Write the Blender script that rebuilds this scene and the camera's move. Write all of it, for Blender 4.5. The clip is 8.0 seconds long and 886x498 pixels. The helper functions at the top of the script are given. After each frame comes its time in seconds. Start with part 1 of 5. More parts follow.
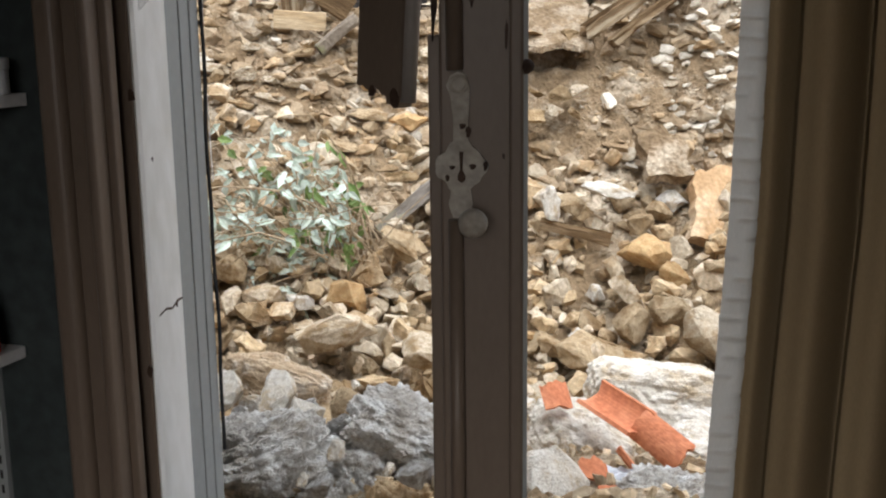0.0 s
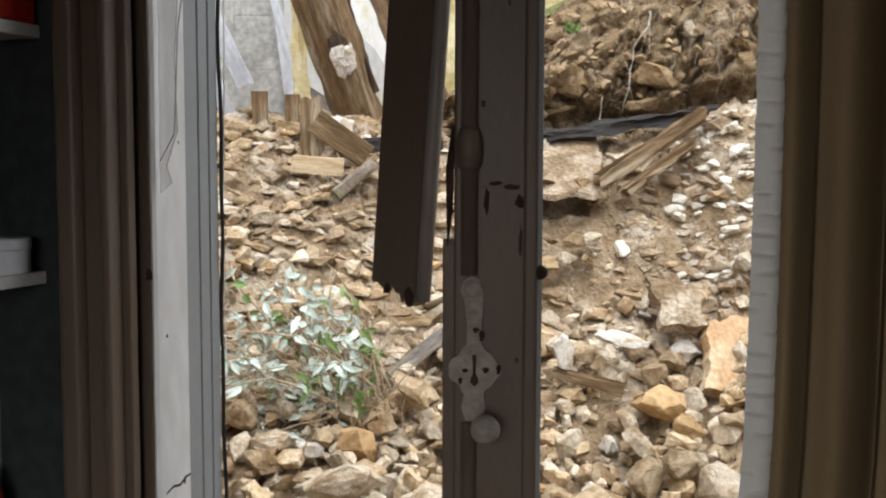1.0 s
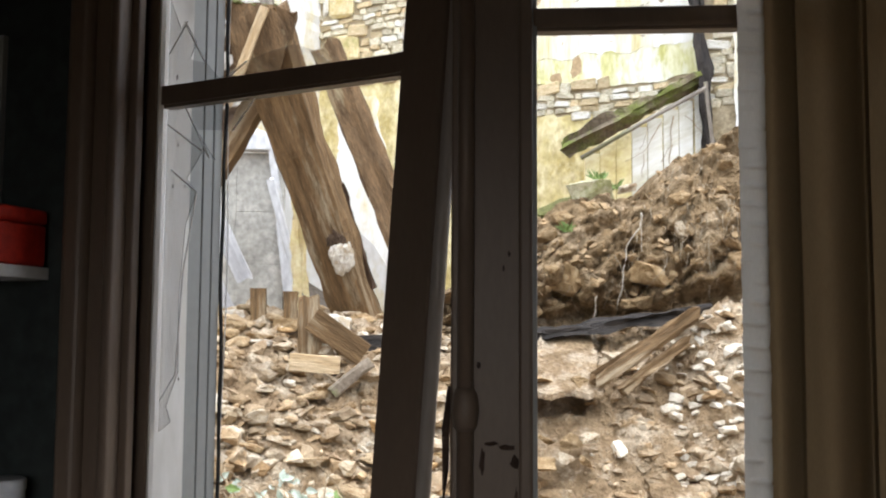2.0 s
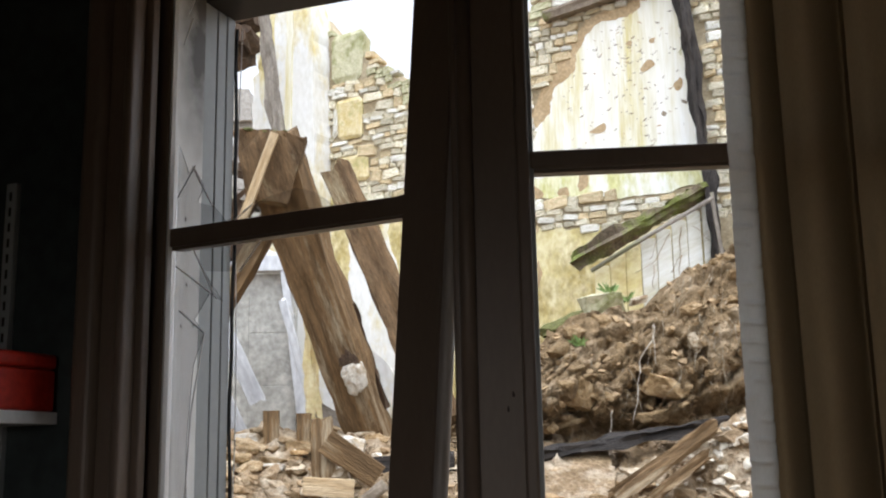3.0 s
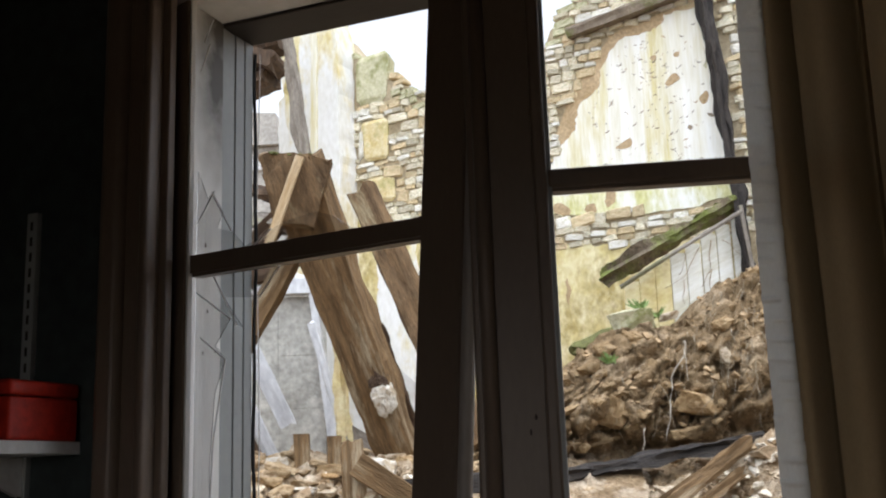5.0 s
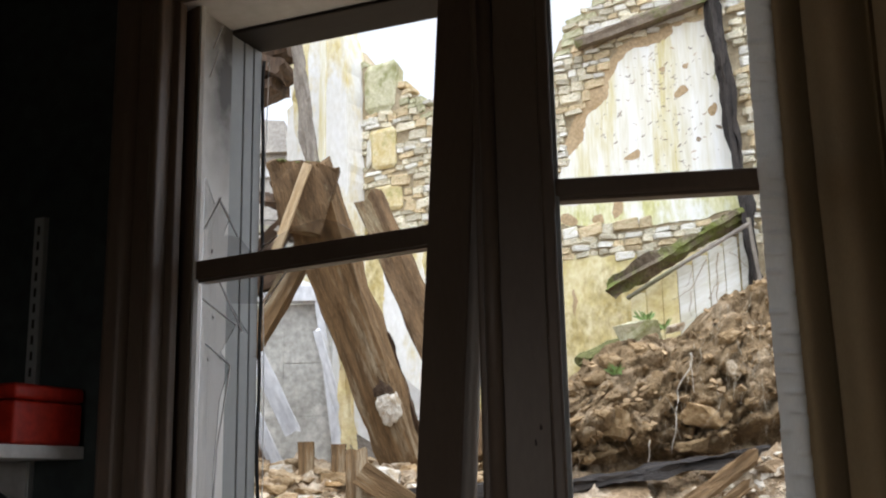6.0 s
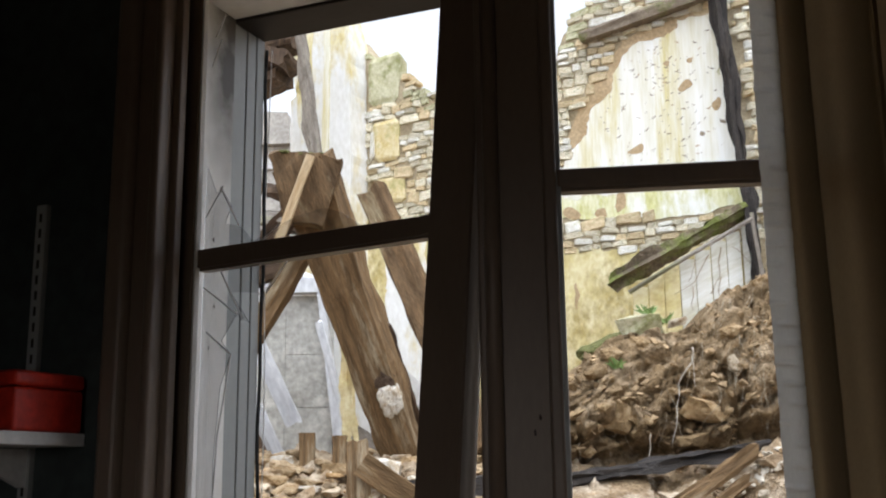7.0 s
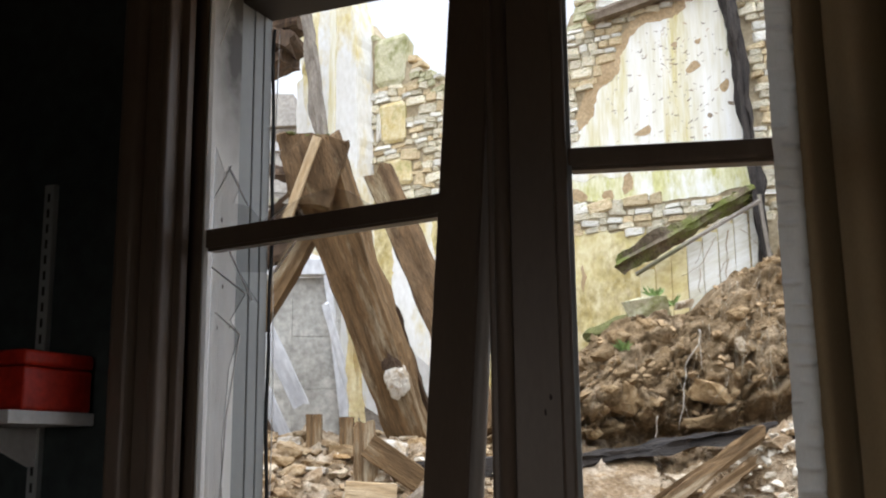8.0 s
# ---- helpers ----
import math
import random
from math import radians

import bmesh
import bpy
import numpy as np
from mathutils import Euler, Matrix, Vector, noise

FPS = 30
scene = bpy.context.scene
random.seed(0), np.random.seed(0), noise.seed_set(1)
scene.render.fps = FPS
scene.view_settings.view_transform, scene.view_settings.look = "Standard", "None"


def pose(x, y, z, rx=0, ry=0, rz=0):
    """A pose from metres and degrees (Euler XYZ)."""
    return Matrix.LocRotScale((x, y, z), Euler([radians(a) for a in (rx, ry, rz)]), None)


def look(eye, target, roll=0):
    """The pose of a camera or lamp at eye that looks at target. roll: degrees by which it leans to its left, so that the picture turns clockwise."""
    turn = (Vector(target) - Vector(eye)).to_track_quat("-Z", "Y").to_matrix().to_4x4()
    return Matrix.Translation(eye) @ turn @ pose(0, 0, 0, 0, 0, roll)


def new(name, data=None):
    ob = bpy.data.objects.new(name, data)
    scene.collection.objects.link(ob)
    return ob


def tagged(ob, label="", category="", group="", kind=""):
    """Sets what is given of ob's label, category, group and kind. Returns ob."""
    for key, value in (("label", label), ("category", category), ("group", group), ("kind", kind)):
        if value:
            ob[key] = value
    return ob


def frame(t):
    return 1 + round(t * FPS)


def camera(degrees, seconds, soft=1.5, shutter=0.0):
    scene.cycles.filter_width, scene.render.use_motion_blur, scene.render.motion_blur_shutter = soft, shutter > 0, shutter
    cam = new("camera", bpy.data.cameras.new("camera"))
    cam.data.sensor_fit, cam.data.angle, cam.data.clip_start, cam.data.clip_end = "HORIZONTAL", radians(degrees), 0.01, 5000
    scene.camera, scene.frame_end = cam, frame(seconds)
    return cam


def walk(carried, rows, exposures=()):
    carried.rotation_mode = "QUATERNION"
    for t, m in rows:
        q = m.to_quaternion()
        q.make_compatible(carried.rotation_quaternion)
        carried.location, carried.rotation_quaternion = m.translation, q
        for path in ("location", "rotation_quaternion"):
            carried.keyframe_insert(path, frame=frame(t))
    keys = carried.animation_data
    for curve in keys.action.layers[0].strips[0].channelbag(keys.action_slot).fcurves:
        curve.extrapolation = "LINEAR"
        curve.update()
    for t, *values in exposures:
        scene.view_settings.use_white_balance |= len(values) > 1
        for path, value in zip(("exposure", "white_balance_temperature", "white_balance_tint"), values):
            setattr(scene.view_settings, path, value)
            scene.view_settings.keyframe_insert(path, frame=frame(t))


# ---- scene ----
cam = camera(45.38, 8.0, soft=2.1)
# seconds, place, pitch, roll, yaw
ROWS = [
    (0.0, -0.0, 0.0, 1.5, -11.446, 0.698, 0.0),
    (0.5, -0.0015, 0.0033, 1.5438, -8.781, -0.249, 1.168),
    (1.0, -0.0001, 0.011, 1.6084, -4.656, -0.171, 0.828),
    (1.5, -0.0069, -0.0004, 1.6696, 0.41, -0.067, 1.165),
    (2.0, 0.0003, -0.0247, 1.7235, 5.005, -0.342, 0.636),
    (2.2, 0.002, -0.029, 1.734, 6.75, -0.1, 0.62),
    (3.3, 0.025, -0.047, 1.774, 12.35, 1.4, 2.05),
    (3.5, 0.0292, -0.0471, 1.7765, 13.448, 1.469, 2.307),
    (4.0, 0.0305, -0.0455, 1.7812, 15.125, 1.158, 2.409),
    (4.5, 0.0315, -0.0365, 1.7727, 12.58, 1.915, 3.023),
    (4.7, 0.033, -0.0281, 1.7743, 11.971, 2.049, 3.28),
    (6.0, 0.0335, -0.0184, 1.7738, 12.563, 1.211, 3.606),
    (6.5, 0.0326, -0.0175, 1.7716, 12.4, 0.793, 3.639),
    (7.0, 0.0359, -0.0168, 1.7686, 12.197, 0.741, 3.656),
    (7.5, 0.0332, -0.0143, 1.7678, 11.693, 0.735, 3.641),
    (8.0, 0.0295, -0.0097, 1.7651, 11.262, 0.644, 3.962),
]
EXPOSURES = [(0.0, 0.82, 5900, 10), (1.0, 0.87, 5900, 10), (2.0, 1.05, 5880, 10), (3.3, 0.78, 5780, 10), (8.0, 0.73, 5800, 10)]
walk(cam, [(t, pose(x, y, z, 90 + pitch, roll, yaw)) for t, x, y, z, pitch, roll, yaw in ROWS], EXPOSURES)

# ---- world, sun ----
world = bpy.data.worlds.new("overcast_sky")
scene.world = world
world.use_nodes = True
wn, wl = world.node_tree.nodes, world.node_tree.links
sky = wn.new("ShaderNodeTexSky")
sky.sky_type, sky.sun_disc = "NISHITA", False
sky.sun_elevation, sky.sun_rotation = radians(71), radians(170)
sky.dust_density, sky.ozone_density = 3.0, 1.0
hue = wn.new("ShaderNodeHueSaturation")
hue.inputs["Saturation"].default_value, hue.inputs["Value"].default_value = 0.0, 1.35
wl.new(sky.outputs[0], hue.inputs["Color"])
wl.new(hue.outputs[0], wn["Background"].inputs["Color"])
wn["Background"].inputs["Strength"].default_value = 0.15
sun = new("sun", bpy.data.lights.new("sun", "SUN"))
sun.data.energy, sun.data.angle, sun.data.color = 1.25, radians(80), (1.0, 0.985, 0.96)
sun.matrix_world = look((1.0, 1.0, 13), (0, 5, 1))


# ---- materials ----
def material(name, a, b, scale=6.0, rough=0.85, bump=0.4, fine=60.0, third=None, amount=0.5, stretch=(1, 1, 1), metal=0.0,
             island=0.0, depth=0.02, spec=0.3, low=0.35, high=0.65, rand=0.0, coarse=0.22):
    m = bpy.data.materials.new(name)
    m.use_nodes = True
    n, l = m.node_tree.nodes, m.node_tree.links
    p = n["Principled BSDF"]
    co = n.new("ShaderNodeTexCoord")
    mp = n.new("ShaderNodeMapping")
    mp.inputs["Scale"].default_value = stretch
    l.new(co.outputs["Object"], mp.inputs["Vector"])
    big, small = n.new("ShaderNodeTexNoise"), n.new("ShaderNodeTexNoise")
    big.inputs["Scale"].default_value, big.inputs["Detail"].default_value, big.inputs["Roughness"].default_value = scale, 6, 0.62
    small.inputs["Scale"].default_value, small.inputs["Detail"].default_value = fine, 5
    l.new(mp.outputs[0], big.inputs["Vector"])
    l.new(mp.outputs[0], small.inputs["Vector"])
    ramp = n.new("ShaderNodeMapRange")
    ramp.inputs["From Min"].default_value, ramp.inputs["From Max"].default_value = low, high
    l.new(big.outputs["Fac"], ramp.inputs["Value"])
    mix = n.new("ShaderNodeMix")
    mix.data_type = "RGBA"
    mix.inputs["A"].default_value, mix.inputs["B"].default_value = (*a, 1), (*b, 1)
    l.new(ramp.outputs[0], mix.inputs["Factor"])
    colour = mix.outputs["Result"]
    if third:
        wide = n.new("ShaderNodeTexNoise")
        wide.inputs["Scale"].default_value, wide.inputs["Detail"].default_value = scale * 0.37, 7
        wide.inputs["Roughness"].default_value = 0.7
        l.new(mp.outputs[0], wide.inputs["Vector"])
        r2 = n.new("ShaderNodeMapRange")
        r2.inputs["From Min"].default_value, r2.inputs["From Max"].default_value = 0.62 - 0.3 * amount, 0.72 - 0.25 * amount
        l.new(wide.outputs["Fac"], r2.inputs["Value"])
        m3 = n.new("ShaderNodeMix")
        m3.data_type = "RGBA"
        m3.inputs["B"].default_value = (*third, 1)
        l.new(colour, m3.inputs["A"])
        l.new(r2.outputs[0], m3.inputs["Factor"])
        colour = m3.outputs["Result"]
    grain = n.new("ShaderNodeMix")
    grain.data_type, grain.blend_type = "RGBA", "OVERLAY"
    grain.inputs["Factor"].default_value = coarse
    l.new(colour, grain.inputs["A"])
    gr = n.new("ShaderNodeMapRange")
    gr.inputs["From Min"].default_value, gr.inputs["From Max"].default_value = 0.3, 0.7
    l.new(small.outputs["Fac"], gr.inputs["Value"])
    l.new(gr.outputs[0], grain.inputs["B"])
    colour = grain.outputs["Result"]
    if island or rand:
        hs = n.new("ShaderNodeHueSaturation")
        v = n.new("ShaderNodeMapRange")
        spread = island or rand
        v.inputs["To Min"].default_value, v.inputs["To Max"].default_value = 1 - spread, 1 + spread
        if island:
            l.new(n.new("ShaderNodeNewGeometry").outputs["Random Per Island"], v.inputs["Value"])
        else:
            l.new(n.new("ShaderNodeObjectInfo").outputs["Random"], v.inputs["Value"])
        l.new(v.outputs[0], hs.inputs["Value"])
        l.new(colour, hs.inputs["Color"])
        colour = hs.outputs["Color"]
    l.new(colour, p.inputs["Base Color"])
    p.inputs["Roughness"].default_value, p.inputs["Metallic"].default_value = rough, metal
    p.inputs["Specular IOR Level"].default_value = spec
    if bump:
        add = n.new("ShaderNodeMath")
        add.operation = "ADD"
        l.new(big.outputs["Fac"], add.inputs[0])
        mul = n.new("ShaderNodeMath")
        mul.operation = "MULTIPLY"
        mul.inputs[1].default_value = 0.4
        l.new(small.outputs["Fac"], mul.inputs[0])
        l.new(mul.outputs[0], add.inputs[1])
        b_ = n.new("ShaderNodeBump")
        b_.inputs["Strength"].default_value, b_.inputs["Distance"].default_value = bump, depth
        l.new(add.outputs[0], b_.inputs["Height"])
        l.new(b_.outputs[0], p.inputs["Normal"])
    return m


EARTH = material("earth", (0.165, 0.108, 0.056), (0.315, 0.222, 0.128), 8, 0.95, 1.0, 45, (0.48, 0.39, 0.28), 0.42, depth=0.05)
BANK = material("bank_earth", (0.135, 0.088, 0.042), (0.27, 0.185, 0.098), 9, 0.95, 1.0, 50, (0.37, 0.275, 0.17), 0.38, depth=0.06)
OCHRE = material("ochre_limestone", (0.36, 0.25, 0.135), (0.52, 0.40, 0.25), 7, 0.9, 0.9, 50, (0.27, 0.17, 0.08), 0.45, rand=0.3)
PALE = material("pale_limestone", (0.42, 0.33, 0.22), (0.60, 0.51, 0.38), 7, 0.9, 0.9, 50, (0.32, 0.22, 0.12), 0.45, rand=0.28)
WHITE_STONE = material("white_limestone", (0.50, 0.44, 0.35), (0.66, 0.62, 0.55), 6, 0.9, 0.6, 50, (0.42, 0.33, 0.22), 0.45, rand=0.12)
GREY_STONE = material("mortar_grey_stone", (0.40, 0.345, 0.275), (0.68, 0.645, 0.59), 8, 0.95, 0.9, 70, (0.82, 0.80, 0.76), 0.55, rand=0.15, depth=0.04)
RUST_STONE = material("iron_stained_stone", (0.38, 0.22, 0.09), (0.52, 0.36, 0.18), 6, 0.9, 0.7, 50, rand=0.2)
GRAVEL = material("rubble_chips", (0.36, 0.26, 0.15), (0.60, 0.48, 0.33), 9, 0.95, 0.6, 60, island=0.35)
WALLSTONE = material("wall_rubble_stone", (0.60, 0.52, 0.34), (0.78, 0.73, 0.60), 5, 0.9, 0.6, 40, (0.36, 0.34, 0.17), 0.3, rand=0.22)
WALL_OCHRE = material("wall_ochre_stone", (0.54, 0.41, 0.23), (0.69, 0.57, 0.37), 5, 0.9, 0.6, 40, (0.40, 0.35, 0.17), 0.3, rand=0.2)
WALL_WHITE = material("wall_white_stone", (0.70, 0.66, 0.56), (0.82, 0.80, 0.74), 5, 0.9, 0.6, 40, (0.50, 0.47, 0.26), 0.3, rand=0.12)
MORTAR = material("wall_mortar", (0.28, 0.22, 0.13), (0.46, 0.385, 0.26), 6, 0.95, 0.8, 40)
BLOCK = material("yellow_stone_block", (0.60, 0.47, 0.20), (0.74, 0.65, 0.42), 4, 0.9, 0.5, 30, (0.46, 0.40, 0.17), 0.35)
MOSSY_BLOCK = material("mossy_stone_block", (0.46, 0.44, 0.26), (0.63, 0.60, 0.43), 5, 0.9, 0.6, 30, (0.27, 0.27, 0.11), 0.4)
PLASTER = material("stained_plaster", (0.74, 0.70, 0.55), (0.86, 0.85, 0.81), 3.0, 0.9, 0.4, 22, (0.66, 0.58, 0.28), 0.28, (2.4, 1, 0.22))
YELLOW_PLASTER = material("yellow_lichen_plaster", (0.60, 0.50, 0.22), (0.78, 0.71, 0.47), 4.5, 0.9, 0.5, 20, (0.42, 0.33, 0.13), 0.45, (1, 1, 0.7))
GREEN_PLASTER = material("green_lichen_plaster", (0.56, 0.54, 0.20), (0.80, 0.77, 0.55), 5, 0.9, 0.5, 22, (0.84, 0.83, 0.77), 0.55, (1.6, 1, 0.6))
SCRATCH = material("brown_scratch_coat", (0.38, 0.27, 0.145), (0.50, 0.375, 0.225), 4, 0.95, 0.5, 40)
WHITEWASH = material("whitewashed_plaster", (0.72, 0.70, 0.64), (0.80, 0.79, 0.77), 3, 0.9, 0.4, 25, (0.66, 0.56, 0.28), 0.35, (1, 1, 0.5))
OLD_OAK = material("weathered_oak", (0.10, 0.060, 0.026), (0.225, 0.140, 0.066), 5, 0.85, 1.0, 34, (0.36, 0.29, 0.19), 0.28, (4, 4, 0.45))
HEAD_OAK = material("rotten_beam_head", (0.080, 0.048, 0.022), (0.185, 0.115, 0.056), 5, 0.85, 1.0, 34, (0.27, 0.22, 0.13), 0.25, (3, 3, 0.6))
TAN = material("tan_broken_stone", (0.38, 0.265, 0.155), (0.54, 0.42, 0.285), 5, 0.95, 0.5, 40, (0.64, 0.56, 0.45), 0.35)
SHED_BOARD = material("weathered_white_board", (0.62, 0.59, 0.48), (0.78, 0.77, 0.72), 5, 0.8, 0.4, 30, (0.50, 0.46, 0.24), 0.28, (2, 1, 0.3))
DARK_OAK = material("dark_oak", (0.05, 0.033, 0.022), (0.14, 0.09, 0.055), 5, 0.85, 0.8, 30, stretch=(6, 6, 0.6))
CHARRED = material("charred_oak", (0.018, 0.016, 0.015), (0.055, 0.045, 0.038), 6, 0.85, 0.8, 30, stretch=(5, 5, 0.7))
MOSSY_ROOF = material("mossy_roof_edge", (0.13, 0.10, 0.07), (0.24, 0.19, 0.13), 5, 0.95, 1.0, 30, (0.17, 0.19, 0.05), 0.62, (2, 2, 2), depth=0.04)
# near-black brown: shade under the shutter box put into the colour
SHADED_BROWN = material("shaded_brown_underside", (0.020, 0.016, 0.013), (0.03, 0.024, 0.02), 3, 0.6, 0.05, coarse=0.05)
GREY_WOOD = material("grey_split_timber", (0.16, 0.135, 0.11), (0.30, 0.265, 0.22), 5, 0.9, 0.8, 30, (0.20, 0.20, 0.10), 0.3, (3, 3, 0.7))
PITS = material("dark_plaster_pit", (0.24, 0.20, 0.14), (0.36, 0.29, 0.20), 8, 0.95, 0.5)
PALE_WOOD = material("pale_split_wood", (0.42, 0.29, 0.15), (0.56, 0.43, 0.27), 5, 0.85, 0.6, 30, stretch=(6, 6, 0.6))
MOSS_WOOD = material("mossy_timber", (0.16, 0.125, 0.09), (0.26, 0.21, 0.155), 4, 0.9, 0.8, 30, (0.15, 0.16, 0.05), 0.35, (2, 2, 2))
MOSS = material("moss", (0.10, 0.10, 0.035), (0.19, 0.19, 0.065), 12, 1.0, 1.0, 90)
WHITE_BOARD = material("old_white_paint", (0.50, 0.50, 0.51), (0.66, 0.66, 0.67), 4, 0.6, 0.3, 30, (0.38, 0.35, 0.28), 0.32, (1, 1, 0.4))
GREY_DOOR = material("grey_distemper", (0.30, 0.285, 0.25), (0.50, 0.485, 0.44), 2.2, 0.85, 0.3, 25, (0.66, 0.64, 0.58), 0.35)
BROWN_PAINT = material("brown_window_paint", (0.145, 0.108, 0.080), (0.175, 0.133, 0.100), 2.5, 0.42, 0.05, 90, stretch=(1.5, 1.5, 0.5), coarse=0.05)
# lighter brown for the meeting bead: sky light put into its colour
LIT_BEAD_PAINT = material("lit_bead_grey_brown_paint", (0.23, 0.205, 0.185), (0.30, 0.275, 0.25), 6, 0.4, 0.1, 60, stretch=(2, 2, 0.4), coarse=0.08)
WHITE_PAINT = material("white_jamb_paint", (0.74, 0.735, 0.70), (0.82, 0.815, 0.80), 3, 0.55, 0.12, 30, (0.55, 0.52, 0.45), 0.15, (1, 1, 0.4))
GREY_METAL = material("grey_frame_paint", (0.29, 0.305, 0.30), (0.33, 0.345, 0.34), 1.5, 0.45, 0.02, 60, coarse=0.04)
RUBBER = material("black_rubber", (0.015, 0.015, 0.016), (0.02, 0.02, 0.02), 20, 0.6, 0.1)
CREAM = material("worn_cream_enamel", (0.31, 0.275, 0.225), (0.40, 0.365, 0.31), 14, 0.45, 0.3, 80, (0.25, 0.17, 0.11), 0.12)
RUST = material("rusty_iron", (0.032, 0.020, 0.015), (0.07, 0.042, 0.028), 20, 0.8, 0.6)
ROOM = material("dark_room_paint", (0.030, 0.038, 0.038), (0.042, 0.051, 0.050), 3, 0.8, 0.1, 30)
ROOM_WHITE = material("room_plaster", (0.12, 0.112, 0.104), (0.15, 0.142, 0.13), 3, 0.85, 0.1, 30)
FLOOR = material("dark_floor_boards", (0.08, 0.05, 0.03), (0.13, 0.085, 0.05), 4, 0.6, 0.2, 30, stretch=(1, 6, 1))
SHELF_WHITE = material("white_shelf_laminate", (0.72, 0.72, 0.72), (0.78, 0.78, 0.78), 3, 0.4, 0.03)
RED = material("red_enamel", (0.42, 0.022, 0.010), (0.50, 0.03, 0.014), 4, 0.35, 0.03)
TIN = material("white_tin", (0.66, 0.69, 0.74), (0.72, 0.75, 0.8), 4, 0.4, 0.03)
TERRACOTTA = material("terracotta", (0.52, 0.17, 0.075), (0.66, 0.27, 0.14), 6, 0.85, 0.3, 50)
BRICK_FACE = material("dusty_brick", (0.38, 0.23, 0.11), (0.50, 0.33, 0.18), 5, 0.95, 0.5, 40, (0.56, 0.43, 0.28), 0.3)
LEAF = material("leaf", (0.11, 0.17, 0.04), (0.22, 0.30, 0.09), 10, 0.6, 0.1, island=0.3)
LEAF_PALE = material("leaf_underside", (0.46, 0.53, 0.42), (0.64, 0.69, 0.60), 10, 0.7, 0.1, island=0.2)
TWIG = material("dry_twig", (0.30, 0.22, 0.13), (0.44, 0.34, 0.22), 10, 0.9, 0.2)
ROOT = material("pale_root", (0.26, 0.21, 0.14), (0.42, 0.36, 0.27), 10, 0.9, 0.2)
SLATE = material("far_grey_wall", (0.30, 0.28, 0.25), (0.44, 0.41, 0.37), 3, 0.95, 0.5, 20)


def cloth(name, a, b, through_light):
    m = material(name, a, b, 3, 0.95, 0.02, 400, stretch=(1, 1, 0.3), spec=0.05, coarse=0.05)
    n, l = m.node_tree.nodes, m.node_tree.links
    t = n.new("ShaderNodeBsdfTranslucent")
    l.new(n["Principled BSDF"].inputs["Base Color"].links[0].from_socket, t.inputs["Color"])
    mx = n.new("ShaderNodeMixShader")
    mx.inputs[0].default_value = through_light
    l.new(n["Principled BSDF"].outputs[0], mx.inputs[1])
    l.new(t.outputs[0], mx.inputs[2])
    l.new(mx.outputs[0], n["Material Output"].inputs["Surface"])
    return m


CURTAIN = cloth("gold_brown_curtain", (0.220, 0.162, 0.092), (0.250, 0.187, 0.108), 0.22)
CURTAIN_EDGE = cloth("pale_curtain_heading", (0.56, 0.555, 0.53), (0.64, 0.635, 0.61), 0.40)
GLASS = bpy.data.materials.new("window_glass")
GLASS.use_nodes = True
gp = GLASS.node_tree.nodes["Principled BSDF"]
gp.inputs["Transmission Weight"].default_value, gp.inputs["Roughness"].default_value, gp.inputs["IOR"].default_value = 1.0, 0.02, 1.45


# ---- builders ----
def thing(name, label, category, group="", kind="", at=None):
    ob = new(name)
    ob.matrix_world = at if at else Matrix()
    return tagged(ob, label, category, group, kind)


def finish(bm, name, mat, smooth=False):
    me = bpy.data.meshes.new(name)
    bmesh.ops.recalc_face_normals(bm, faces=bm.faces)
    bm.to_mesh(me)
    bm.free()
    me.materials.append(mat)
    if smooth:
        me.polygons.foreach_set("use_smooth", [True] * len(me.polygons))
    return me


def part(name, bm, mat, parent, label="", smooth=False, at=None):
    ob = new(name, finish(bm, name, mat, smooth))
    ob.parent = parent
    if at:
        ob.matrix_basis = at
    return tagged(ob, label)


def solo(name, bm, mat, label, category, group="", kind="", at=None, smooth=False):
    ob = new(name, finish(bm, name, mat, smooth))
    if at:
        ob.matrix_world = at
    return tagged(ob, label, category, group, kind)


def box(x0, x1, y0, y1, z0, z1, bevel=0.0, bm=None, seg=2):
    """A block between two corners, with rounded edges."""
    b = bmesh.new()
    bmesh.ops.create_cube(b, size=1.0, matrix=Matrix.Translation(((x0 + x1) / 2, (y0 + y1) / 2, (z0 + z1) / 2)) @ Matrix.Diagonal((x1 - x0, y1 - y0, z1 - z0, 1)))
    if bevel:
        bmesh.ops.bevel(b, geom=b.edges[:], offset=bevel, segments=seg, affect="EDGES", profile=0.5)
    if bm is None:
        return b
    tmp = bpy.data.meshes.new("tmp")
    b.to_mesh(tmp)
    b.free()
    bm.from_mesh(tmp)
    bpy.data.meshes.remove(tmp)
    return bm


def fbm(v, octaves=4):
    return noise.fractal(Vector(v), 1.0, 2.0, octaves)


